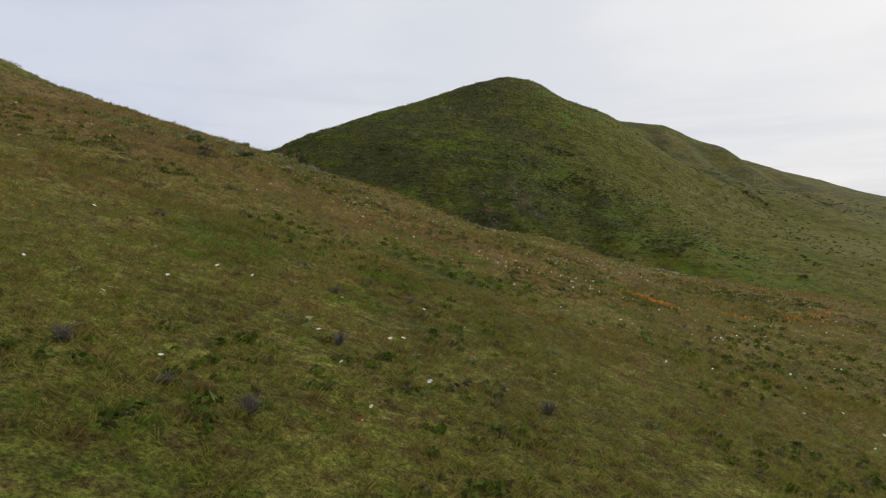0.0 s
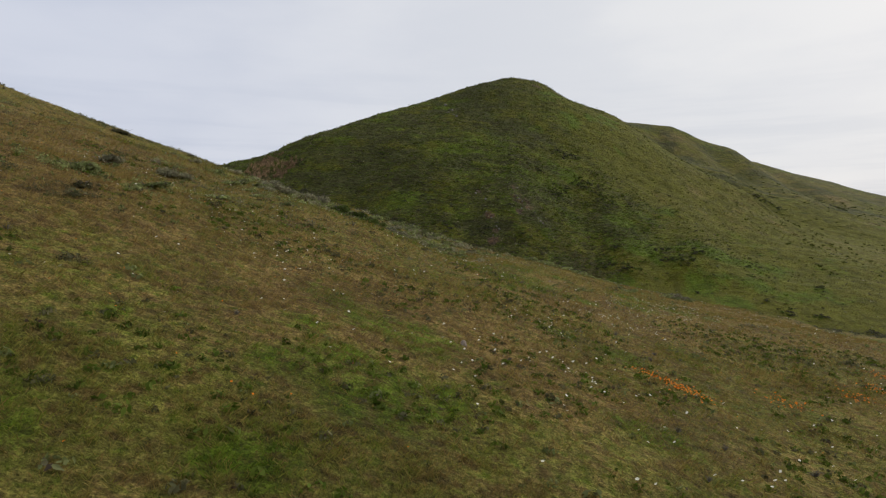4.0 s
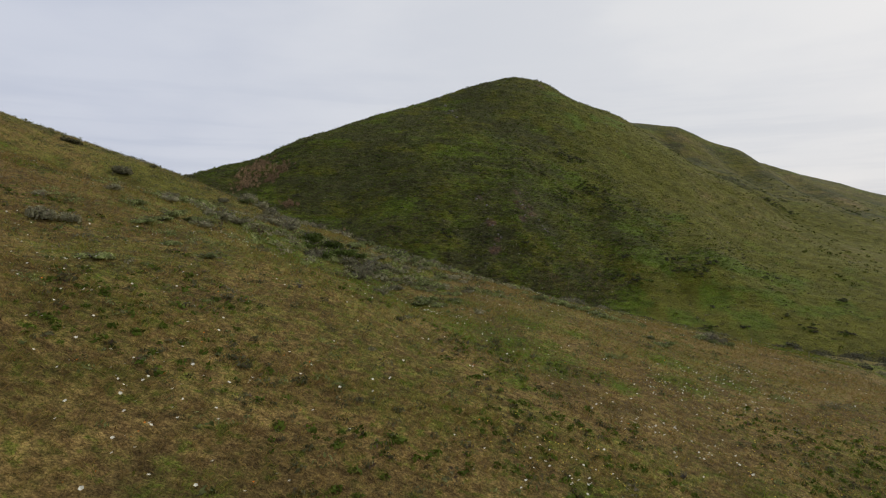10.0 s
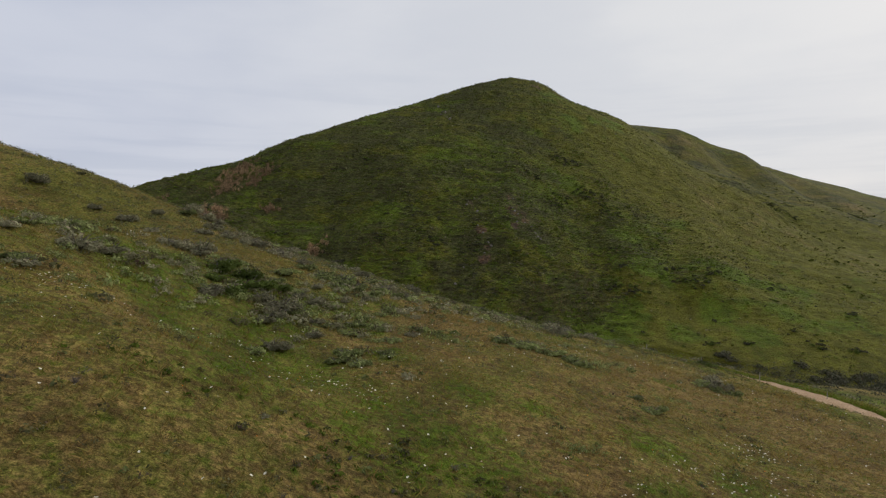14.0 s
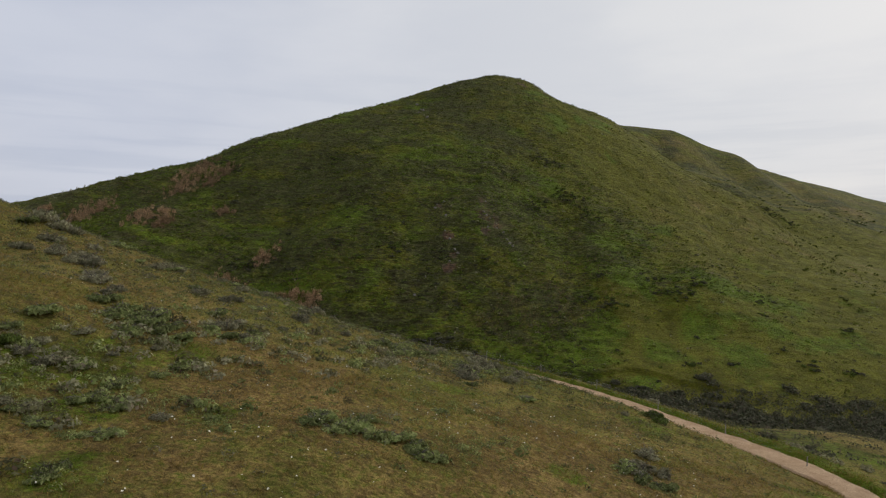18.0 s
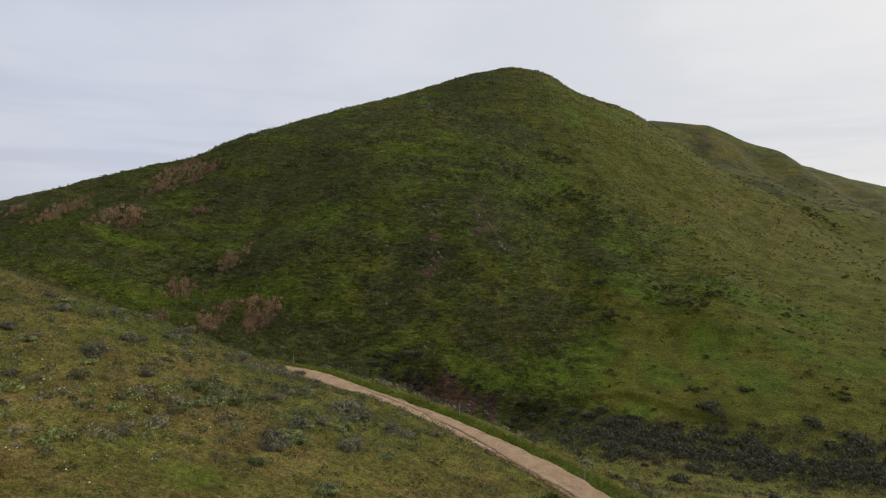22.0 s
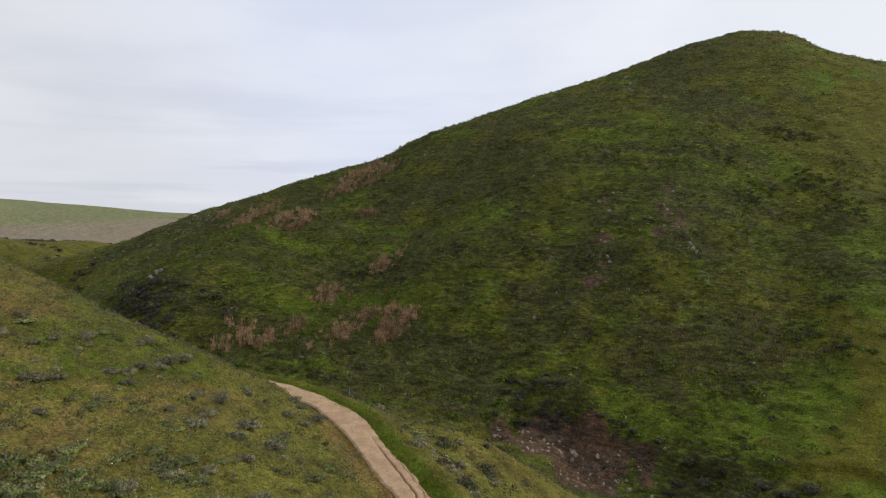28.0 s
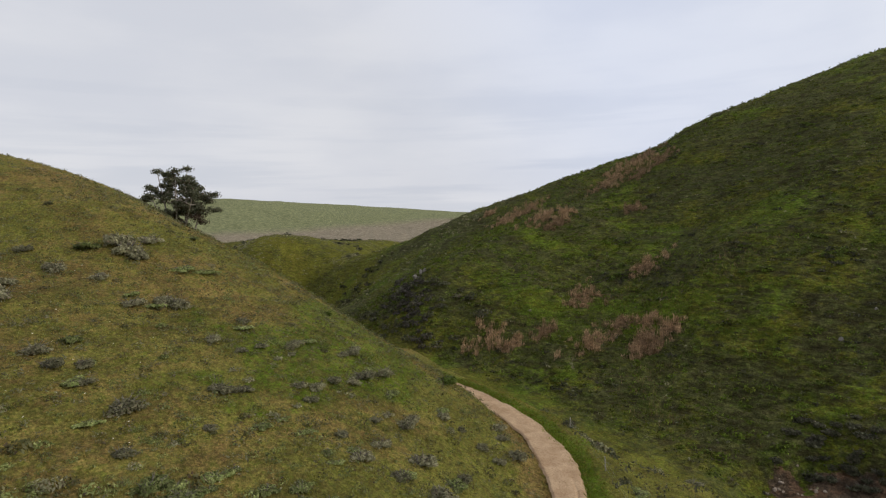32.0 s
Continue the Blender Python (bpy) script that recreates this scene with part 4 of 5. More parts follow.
BRUSH_E = [(-14.2, 42.1, 0.61), (-16.8, 43.2, 0.66), (-11, 90.2, 0.89), (-15.9, 94.4, 0.95), (-12.4, 57.5, 0.73), (-10, 57.4, 0.49), (-16, 63.6, 1.07), (-21.2, 81.7, 1.3), (-9.8, 79.4, 0.93), (-4.3, 81.8, 0.95), (0.3, 84.5, 1.23), (3.4, 80.5, 0.91), (-3.9, 71.4, 0.76), (13.4, 86, 1.02), (15.5, 86.7, 1.04), (17.8, 87, 1.05), (-18.9, 65.9, 0.97), (-20.7, 76.1, 0.95), (-12.7, 73.8, 0.53), (-21.4, 73.4, 0.92), (0.5, 87, 0.77)]
GREEN_A = [(-11.1, 85.7, 1.56), (-11.2, 87.8, 1.38), (-10.3, 82.7, 1.05), (-8.5, 83.9, 1.47), (-8.4, 80.8, 1.19), (40.8, 115.2, 1.06), (41.5, 116.6, 1.3), (40.4, 112.1, 1.14), (-3.4, 155.3, 1.34), (-18.4, 148.7, 0.92), (-9, 86.1, 1.56), (-7.4, 85.9, 1.29), (-6.3, 87.5, 1.05)]
DARK_A = [(-5.3, 141.6, 0.54), (5.4, 129.4, 0.46), (14.3, 127.7, 0.31), (15.8, 147.4, 0.43), (7.2, 133.5, 0.34), (-10.8, 124.5, 0.41), (7.1, 126.6, 0.32), (-14.6, 38.2, 0.63), (-14, 36.5, 0.53), (-4.1, 44.6, 0.37), (-2.1, 44.8, 0.37), (6, 61.2, 0.4), (5.9, 46.2, 0.34), (1.4, 44.8, 0.26), (0.5, 56.6, 0.36), (-53.3, 116.3, 1.35), (-54.1, 115.3, 1.07), (30.4, 53.1, 0.5), (-0, 44.7, 0.26), (-11.5, 46.4, 0.41), (-44.6, 122.4, 0.82), (6.1, 60.2, 0.33), (-11.9, 89, 0.83), (4.6, 73, 0.27)]
HILL_DARK_A = [(-55.8, 246.1, 2.5), (-43.2, 241.9, 3.9), (-46.8, 239.1, 2.3), (-16.9, 247.4, 1.5), (57.3, 240.8, 1.9), (68.5, 238.6, 2.6), (68.1, 265.2, 3), (51.7, 294.1, 5.3), (63.1, 338.1, 6.5), (41.9, 314.6, 2.9), (-76.3, 315.9, 3.4), (1.2, 248.7, 3.6), (16.3, 250.8, 2.8), (-52.8, 256.2, 2.6), (-42.2, 306.6, 3.1), (-30.8, 316.7, 4.2), (31, 249.3, 2.7), (51.3, 231.8, 1.8), (86.7, 254.4, 3.2), (91.3, 244.8, 3.9), (98.3, 250.4, 3.2), (86.5, 247.4, 2.3), (68.4, 238.4, 2.9), (62.1, 242.5, 3), (66.2, 254.3, 3.2), (88.3, 224.9, 1), (81.3, 210, 1.9)]
HILL_DARK_B = [(92.7, 211.1, 1.3), (72.9, 208.6, 0.9), (70.7, 202.9, 0.8), (113, 238.1, 1.3), (117.2, 248.2, 1.2), (99.1, 227.3, 0.9), (110.3, 220.2, 1.1), (82.3, 238, 1), (104.5, 235.6, 0.9), (107.2, 218.1, 0.8), (117.1, 229.9, 0.9), (97.8, 234.2, 0.9), (88.1, 216.6, 0.9), (64.3, 217.6, 0.9), (80.3, 216.8, 0.7), (46.4, 312.1, 2.6), (54.3, 302.1, 4), (74.5, 295.8, 5.9), (66.5, 309.6, 6.3), (-16, 248, 2.4)]
SPUR_SCRUB = [(-95.0, 207.5), (-92.3, 209.7), (-78.8, 202.4), (-71.6, 201.2), (-68.6, 200.3), (-121.2, 229.7), (-86.4, 207.6), (-77.5, 204.5), (-92.1, 211.2), (-94.9, 209.1), (-75.0, 200.9), (-85.7, 205.4), (-82.7, 206.3), (-109.0, 216.9), (-85.8, 203.8), (-85.2, 211.8), (-78.4, 208.7)]
FAR_DARK = [(-68.5, 306.5, 2.8), (-95, 209, 2.6), (-88, 211.6, 2.6), (-71, 200.8, 2.3), (-85.5, 204.4, 2.6), (-91, 206, 2.4), (-93, 212, 2.0), (-87, 207.5, 2.2), (-96, 213, 2.0), (134.8, 234.4, 2.2), (113.4, 213.2, 2.2), (122.5, 211.4, 2.2), (205.6, 423.8, 2.6), (208.9, 417.4, 2.6), (211.1, 411.1, 2.6), (211.5, 407.1, 2.6), (217.9, 428.8, 2.6), (204.3, 414.5, 2.6), (266.9, 439.2, 2.6), (268.8, 434.4, 2.6)]


def plant_shrubs():
    rng = np.random.default_rng(21)
    for kind, places, tall in (("sage", SAGE_A + SAGE_B + SAGE_C + SAGE_D + SAGE_E, 1), ("brush", BRUSH_A + BRUSH_B + BRUSH_C + BRUSH_D + BRUSH_E, 1), ("green", GREEN_A, 1), ("dark", DARK_A, 1)):
        for x, y, r in places:
            if r >= 0.62:
                shrub(kind, x, y, r, rng, tall)
    for _ in range(45):
        x, y = rng.uniform(10, 100), rng.uniform(120, 184)
        d, _, side = road_distance(np.array([x]), np.array([y]))
        if side[0] < 0 or d[0] < 4.6:
            continue
        shrub(["thicket", "sage", "brush", "thicket"][int(rng.integers(4))], x, y, rng.uniform(0.5, 1.2), rng, 0.8)
    # bushes that fill the hollow of the slide and hang over its rim
    for _ in range(38):
        a, r = rng.uniform(0, 2 * math.pi), math.sqrt(rng.uniform())
        shrub("thicket", 16.0 + 6.8 * r * math.cos(a), 212.2 + 4.8 * r * math.sin(a), rng.uniform(0.9, 1.5), rng, 0.9)
    for x, y, r in [(26.6, 211.6, 1.0), (28.4, 210.8, 1.1), (30.2, 210.4, 1.1), (32.2, 209.8, 1.2), (34.2, 209.2, 1.1), (38.6, 208.4, 1.0), (10, 205.5, 1.2), (13.8, 207.6, 1.0), (41.5, 204, 1.5), (43.5, 206, 1.5), (46, 204, 1.6), (40.6, 201.6, 1.2), (48, 206, 1.4), (54, 203, 1.7), (57, 201, 1.8), (60, 203, 1.7), (63, 199, 1.8), (66, 200, 1.7), (52, 200, 1.4), (30.6, 204.8, 0.7), (24.5, 209.6, 0.8)]:
        shrub("thicket", x, y, r, rng, 0.85)


plant_shrubs()


def sown(n, x0, x1, y0, y1, rng):
    return rng.uniform(x0, x1, n), rng.uniform(y0, y1, n)


def on_road(x, y, margin=1.75):
    return road_distance(x, y)[0] < margin


def build_grass(name, x, y, blades, tall, wide, rng, label, margin=1.75):
    """Tufts of bent blades, one tuft at each place."""
    keep = ~on_road(x, y, margin)
    x, y = x[keep], y[keep]
    z = height(x, y)
    n = len(x)
    cov = cover(x, y)
    cov[:, :2] = np.clip(cov[:, :2] + rng.normal(size=(n, 1)) * 0.22 * np.array([[1, -0.7]]), 0, 1)
    grow = (1 - 0.6 * cov[:, 2]) * rng.uniform(0.55, 1.35, n) * np.clip(1 + 0.55 * fbm(x, y, 2.5, 2, 71) + 0.75 * fbm(x, y, 0.9, 2, 73), 0.25, 2.2)
    a = rng.uniform(0, 2 * math.pi, (n, blades))
    lean = rng.uniform(0.3, 1.25, (n, blades)) * tall * grow[:, None]
    up = rng.uniform(0.35, 0.85, (n, blades)) * tall * grow[:, None]
    ox, oy = rng.normal(size=(n, blades)) * tall * 0.28, rng.normal(size=(n, blades)) * tall * 0.28
    base = np.stack([x[:, None] + ox, y[:, None] + oy, np.repeat(z[:, None], blades, 1) - 0.05], -1)
    tip = base + np.stack([np.cos(a) * lean, np.sin(a) * lean, up + 0.05], -1)
    b = rng.uniform(0, 2 * math.pi, (n, blades))
    w = np.stack([np.cos(b), np.sin(b), np.zeros_like(b)], -1) * wide * rng.uniform(0.6, 1.4, (n, blades))[..., None]
    midp = base * 0.45 + tip * 0.55 + np.array([0, 0, 0.12 * tall])
    w = np.where((np.cross(2 * w, midp - base)[..., 2:] < 0), -w, w)
    co = np.stack([base - w, base + w, midp + w * 0.6, tip], 2).reshape(-1, 3)
    i = np.arange(n * blades)[:, None] * 4
    f = np.concatenate([i + [0, 1, 2], i + [0, 2, 3]], 0)
    me = mesh_from(name, co, f, M_BLADE)
    paint(me, np.repeat(cov, blades * 4, 0))
    return tagged(new(name, me), label, "grass", kind="stuff")


def build_all_grass():
    rng = np.random.default_rng(3)
    x, y = sown(34000, -16, 20, 7, 25, rng)
    build_grass("grass", x, y, 4, 0.17, 0.007, rng, "ragged straw and green meadow grass")
    x, y = sown(30000, -26, 32, 23, 47, rng)
    build_grass("grass", x, y, 3, 0.21, 0.011, rng, "ragged straw and olive meadow grass")
    x, y = sown(46000, -34, 44, 44, 100, rng)
    build_grass("grass", x, y, 2, 0.26, 0.024, rng, "brownish meadow grass on the slope")
    x, y = sown(40000, -45, 60, 95, 172, rng)
    build_grass("grass", x, y, 2, 0.26, 0.034, rng, "yellow-green meadow grass above the road")
    for out, m, tall in ((1, 5200, 0.34), (-1, 2600, 0.22)):
        t = rng.uniform(0, 12.99, m)
        k = t.astype(int)
        ax, ay = np.array([p.x for p in ROAD]), np.array([p.y for p in ROAD])
        dx, dy = ax[k + 1] - ax[k], ay[k + 1] - ay[k]
        off = out * (1.45 + np.abs(rng.normal(size=m)) * (1.3 if out > 0 else 0.35)) / np.hypot(dx, dy)
        build_grass("grass", ax[k] + dx * (t - k) - dy * off, ay[k] + dy * (t - k) + dx * off, 3, tall, 0.03, rng, "fresh green grass on the verge of the track" if out > 0 else "dry grass hanging over the edge of the track", margin=1.4)
    x, y = sown(9000, -80, -25, 10, 150, rng)
    build_grass("grass", x, y, 3, 0.30, 0.035, rng, "dry grass along the crest of the slope")
    x, y = sown(10000, -150, 200, 172, 330, rng)
    build_grass("grass", x, y, 2, 0.50, 0.075, rng, "rough green grass on the steep hill")


BRUSH_MATS = [(11.3, 120.4), (12.5, 121.4), (12.8, 122.9), (15.6, 124.9), (17.2, 125.3), (19.2, 125.9), (13.8, 116.7), (22.3, 127.0), (19.3, 121.9), (6.4, 122.8), (8.2, 122.4), (21.4, 124.3), (15.8, 122.0), (13.0, 119.9), (-18.3, 64.7), (-17.0, 66.8), (-13.8, 60.0), (-11.6, 60.2), (-36.1, 107.2), (-10.3, 79.4), (-7.7, 84.4), (-4.8, 85.5), (-3.9, 71.4), (2.1, 79.9), (0, 87.3), (-6.8, 111.1), (0.7, 123.9), (-15.9, 62.1), (-7.4, 89.2), (-1.7, 82.2), (-0.5, 81.2), (3.3, 76.5), (-4.7, 92.1), (-5.2, 95.9), (-4.2, 98.7), (-4.6, 101.3), (1.5, 90.9), (4.4, 86.8), (3.2, 84.5), (7.9, 83.9), (11.9, 88.1), (13.6, 87.5), (15.4, 89.3), (-1.7, 85.1), (-19.7, 37.6), (-18.8, 37.0), (-17.6, 40.6), (-16.6, 41.7), (-20.5, 61.2), (-14.5, 42.1), (-14.4, 45.3), (-18.5, 40.7)]
SAGE_DOMES = [(-16.9, 76.1), (-1.6, 78.0), (-6.5, 88.7), (-11.9, 91.0), (-5.2, 87.7), (-11.8, 105.9), (0.4, 105.1), (-3.4, 88.8), (-0.9, 94.8), (-1.3, 81.8)]
DARK_MATS = [(-36.6, 111.5), (-10.3, 90.9), (-8.9, 89.7), (-7.3, 87.5), (-17.7, 37.1), (-14.1, 35.6), (-14.5, 37.1), (-23.4, 58.4), (-14.5, 27.3), (-10.1, 29.8), (-12.9, 24.8)]


def build_scrub():
    """Low scrub on the hill, too many to count."""
    rng = np.random.default_rng(5)

    def clumps(name, x, y, size, leaves, mat, label, leaf=0.45):
        z = height(x, y)
        n = len(x)
        d = rng.normal(size=(n, leaves, 3))
        d[..., 2] = np.abs(d[..., 2]) * 0.7
        d /= np.linalg.norm(d, axis=2)[..., None]
        s = size[:, None, None]
        p = np.stack([x, y, z], 1)[:, None] + d * s * rng.uniform(0.5, 1.0, (n, leaves, 1)) * np.array([1, 1, 0.75])
        me = leaf_mesh(name, leaf_cards(p.reshape(-1, 3), d.reshape(-1, 3), np.repeat(size, leaves) * leaf, rng), mat)
        tagged(new(name, me), label, "scrub", kind="stuff")

    def tiers(x, y):
        """Bands of growth that follow the contours of the slope."""
        return fbm(x / 5.0 + y * 0.05, height(x, y) / 1.1, 1.0, 3, 86)

    x, y = sown(36000, -125, 190, 196, 305, rng)
    c = cover(x, y)
    lawn = open_grass(x, y)
    chance = (0.30 + 0.45 * sstep(-0.15, 0.25, tiers(x, y)) + 0.25 * sstep(0.2, 0.7, c[:, 3])) * (1 - 0.93 * lawn)
    keep = (rng.uniform(size=len(x)) < chance) & (c[:, 2] < 0.35)
    x, y, c = x[keep], y[keep], c[keep]
    size = (0.26 + 0.62 * rng.uniform(size=len(x)) ** 1.7)
    kind = rng.uniform(size=len(x)) + 0.35 * fbm(x, y, 7, 3, 88) + 0.12 * (c[:, 3] - c[:, 1])
    for lo, hi, mat, label in ((-9, 0.25, M_HERB, "fresh leafy green scrub on the hill"), (0.25, 0.78, M_HILL, "low leafy olive scrub covering the hill"), (0.78, 9, M_CREEK, "low grey-brown scrub dotting the hill")):
        pick = (kind >= lo) & (kind < hi)
        clumps("hill_scrub", x[pick], y[pick], size[pick], 9, mat, label, 0.36)
    x, y = sown(20000, -120, 190, 300, 460, rng)
    c = cover(x, y)
    keep = (rng.uniform(size=len(x)) < (1 - 0.85 * open_grass(x, y)) * 0.15 + 0.30 * sstep(-0.15, 0.25, tiers(x, y)) + 0.3 * sstep(0.2, 0.75, c[:, 3])) & (c[:, 2] < 0.5)
    x, y = x[keep], y[keep]
    clumps("hill_scrub", x, y, rng.uniform(0.35, 1.1, len(x)), 7, M_HILL, "low dark scrub on the upper hill", 0.42)
    # dark bushes in groups on the hill, and seedlings of the slope
    bx, by, bs = [], [], []
    for px, py, r in HILL_DARK_A + HILL_DARK_B + FAR_DARK:
        n = int(1 + 3.2 * r ** 1.6) if r > 1.0 else 1
        bx.append(px + rng.normal(size=n) * 0.62 * r * (n > 1))
        by.append(py + rng.normal(size=n) * 0.50 * r * (n > 1))
        bs.append(rng.uniform(0.45, 0.95, n) * (1 if n > 1 else r))
    bx, by, bs = np.concatenate(bx), np.concatenate(by), np.concatenate(bs)
    clumps("hill_bushes", bx[::2], by[::2], bs[::2], 70, M_CREEK, "groups of dark grey-brown bushes on the hill", 0.28)
    clumps("hill_bushes", bx[1::2], by[1::2], bs[1::2], 70, M_BUSH, "groups of dark green bushes on the hill", 0.28)
    sx, sy = np.array([(p[0], p[1]) for p in SPUR_SCRUB for _ in range(7)]).T
    sx, sy = sx + rng.normal(size=len(sx)) * 2.2, sy + rng.normal(size=len(sx)) * 1.8
    clumps("spur_thicket", sx, sy, rng.uniform(0.7, 1.5, len(sx)), 90, M_THORN, "dark leafless thicket on the rocky spur", 0.24)
    for places, mat, label in ((SAGE_A + SAGE_B + SAGE_C + SAGE_D + SAGE_E, M_SAGE, "small grey sage tufts on the grass slope"), (BRUSH_A + BRUSH_B + BRUSH_C + BRUSH_D + BRUSH_E, M_GREEN, "small tufts of green brush on the grass slope"), (DARK_A, M_DARK, "small dark dead tufts on the grass slope")):
        tiny = np.array([p for p in places if p[2] < 0.62])
        if len(tiny):
            clumps("slope_tufts", tiny[:, 0], tiny[:, 1], tiny[:, 2] * 0.95, 60, mat, label, 0.30)
    # leafy bushes that stand out of the cover on the lower face
    x, y = sown(12000, -115, 125, 199, 330, rng)
    c = cover(x, y)
    lawn = open_grass(x, y)
    chance = (0.22 + 0.55 * sstep(-0.1, 0.3, tiers(x, y)) + 0.25 * sstep(-0.1, 0.3, fbm(x, y, 20, 2, 96))) * (1 - 0.9 * lawn) * (0.5 + 0.5 * sstep(290, 240, y))
    keep = (c[:, 2] < 0.3) & (rng.uniform(size=len(x)) < chance)
    x, y, c = x[keep], y[keep], c[keep]
    size = 0.40 + 0.72 * rng.uniform(size=len(x)) ** 2
    kind = rng.uniform(size=len(x)) + 0.7 * fbm(x, y, 14, 2, 98) - 0.15 * c[:, 1]
    for lo, hi, mat, label in ((-9, 0.30, M_HERB, "rounded fresh green bushes on the hill face"), (0.30, 0.62, M_HILL, "rounded olive bushes on the hill face"), (0.62, 0.86, M_BUSH, "rounded dark green bushes on the hill face"), (0.86, 9, M_CREEK, "rounded grey-brown bushes on the hill face")):
        pick = (kind >= lo) & (kind < hi)
        clumps("face_bushes", x[pick], y[pick], size[pick], 36, mat, label, 0.31)
    # thicket along the creek
    x = rng.uniform(56, 156, 230)
    y = 190.5 - 0.03 * (x - 60) + rng.normal(size=230) * 5.4
    x, y = np.repeat(x, 3) + rng.normal(size=690) * 1.0, np.repeat(y, 3) + rng.normal(size=690) * 0.8
    clumps("creek_thicket", x, y, rng.uniform(0.7, 1.9, 690), 90, M_CREEK, "dense dark thicket along the creek", 0.23)
    x, y = sown(60, -108, -58, 190, 214, rng)
    clumps("creek_thicket", x, y, rng.uniform(0.9, 2.1, 60), 90, M_CREEK, "dense dark thicket in the upper creek", 0.22)
    # rows of grey brush below the green verge of the road
    t = rng.uniform(2.0, 11.99, 190)
    k = t.astype(int)
    ax, ay = np.array([p.x for p in ROAD]), np.array([p.y for p in ROAD])
    dx, dy = ax[k + 1] - ax[k], ay[k + 1] - ay[k]
    off = (rng.choice([5.4, 7.2, 9.6, 12.0], 190) + rng.normal(size=190) * 0.35) / np.hypot(dx, dy)
    pick = fbm(t * 3, off * 0 + 2, 1.2, 2, 92) > -0.15
    x, y = (ax[k] + dx * (t - k) - dy * off)[pick], (ay[k] + dy * (t - k) + dx * off)[pick]
    half = rng.uniform(size=len(x)) < 0.5
    clumps("bank_brush", x[half], y[half], rng.uniform(0.5, 1.15, half.sum()), 100, M_CREEK, "rows of dark grey brush on the bank below the road", 0.24)
    clumps("bank_brush", x[~half], y[~half], rng.uniform(0.5, 1.0, (~half).sum()), 100, M_SAGE, "rows of grey sage on the bank below the road", 0.24)
    x, y = sown(9000, -150, 190, 196, 455, rng)
    keep = rng.uniform(size=len(x)) < 0.1 + 0.6 * sstep(0.1, 0.6, fbm(x, y, 30, 3, 83))
    x, y = x[keep], y[keep]
    clumps("hill_scrub", x, y, rng.uniform(0.3, 0.8, len(x)), 9, M_SAGE, "greyish sage clumps scattered over the hill")
    x, y = sown(3600, 5, 130, 118, 192, rng)
    d, _, side = road_distance(x, y)
    keep = (side > 0) & (d > 4.4)
    x, y = x[keep], y[keep]
    clumps("bank_scrub", x, y, 0.2 + 0.8 * rng.uniform(size=len(x)) ** 2, 14, M_CREEK, "low tangled scrub on the bank below the road", 0.26)
    x, y = sown(3200, 50, 160, 174, 204, rng)
    clumps("creek_scrub", x, y, rng.uniform(0.5, 1.5, len(x)) * sstep(15, 6, np.abs(y - 190)) + 0.1, 15, M_CREEK, "dark tangled scrub filling the creek bed", 0.22)
    x, y = sown(14000, -420, -130, 150, 360, rng)
    keep = rng.uniform(size=len(x)) < 0.25 + 0.75 * sstep(-0.1, 0.4, fbm(x, y, 22, 3, 87))
    x, y = x[keep], y[keep]
    clumps("valley_scrub", x, y, rng.uniform(0.4, 1.2, len(x)), 9, M_SAGE, "grey-brown scrub on the valley flat", 0.36)
    x, y = sown(900, -420, -150, 170, 360, rng)
    keep = fbm(x, y, 30, 2, 99) > 0.1
    x, y = x[keep], y[keep]
    clumps("valley_bushes", x, y, rng.uniform(0.9, 2.4, len(x)), 40, M_CREEK, "dark bushes in loose rows on the valley flat", 0.34)
    x, y = sown(1100, 150, 420, 230, 520, rng)
    keep = fbm(x, y, 45, 2, 94) > -0.1
    x, y = x[keep], y[keep]
    clumps("far_scrub", x, y, rng.uniform(0.4, 1.3, len(x)), 14, M_HILL, "scattered scrub on the farther slopes")
    x, y = sown(520, -90, -60, 0, 150, rng)
    clumps("crest_scrub", x, y, rng.uniform(0.2, 0.65, len(x)), 26, M_SAGE, "grey scrub along the crest of the near slope", 0.3)
    for mat, seed, label, leaf in ((M_SAGE, 89, "grey sage seedlings and tufts on the grass slope", 0.20), (M_GREEN, 189, "low spreading green brush on the grass slope", 0.20), (M_DARK, 289, "small dead dark weeds on the grass slope", 0.20)):
        x, y = sown(17000, -62, 50, 40, 165, rng)
        d, _, side = road_distance(x, y)
        thick = fbm(x, y, 11, 3, seed) + 0.35 * sstep(60, 120, y) + 0.30 * sstep(0, -16, x) - 0.12
        keep = (side < 0) & (d > 2.3) & (rng.uniform(size=len(x)) < (0.36 + 0.16 * sstep(100, 125, y)) * sstep(-0.08, 0.38, thick + 0.18 * sstep(105, 125, y)))
        x, y = x[keep], y[keep]
        clumps("slope_scrub", x, y, (0.14 + 0.50 * rng.uniform(size=len(x)) ** 1.8) * (0.8 + 0.35 * sstep(90, 120, y)), 22, mat, label, leaf)
    band = [Vector((-44, 96, 0)), Vector((-16, 78, 0)), Vector((-4, 84, 0)), Vector((4, 100, 0)), Vector((14, 120, 0))]
    for mat, m, label in ((M_SAGE, 170, "belt of grey sagebrush across the slope"), (M_GREEN, 170, "belt of low green brush across the slope"), (M_DARK, 120, "belt of dark half-dead scrub across the slope")):
        t = rng.uniform(0, len(band) - 1.001, m)
        k = t.astype(int)
        px = np.array([v.x for v in band])
        py = np.array([v.y for v in band])
        x = px[k] + (px[k + 1] - px[k]) * (t - k) + rng.normal(size=m) * 3.6
        y = py[k] + (py[k + 1] - py[k]) * (t - k) + rng.normal(size=m) * 4.5
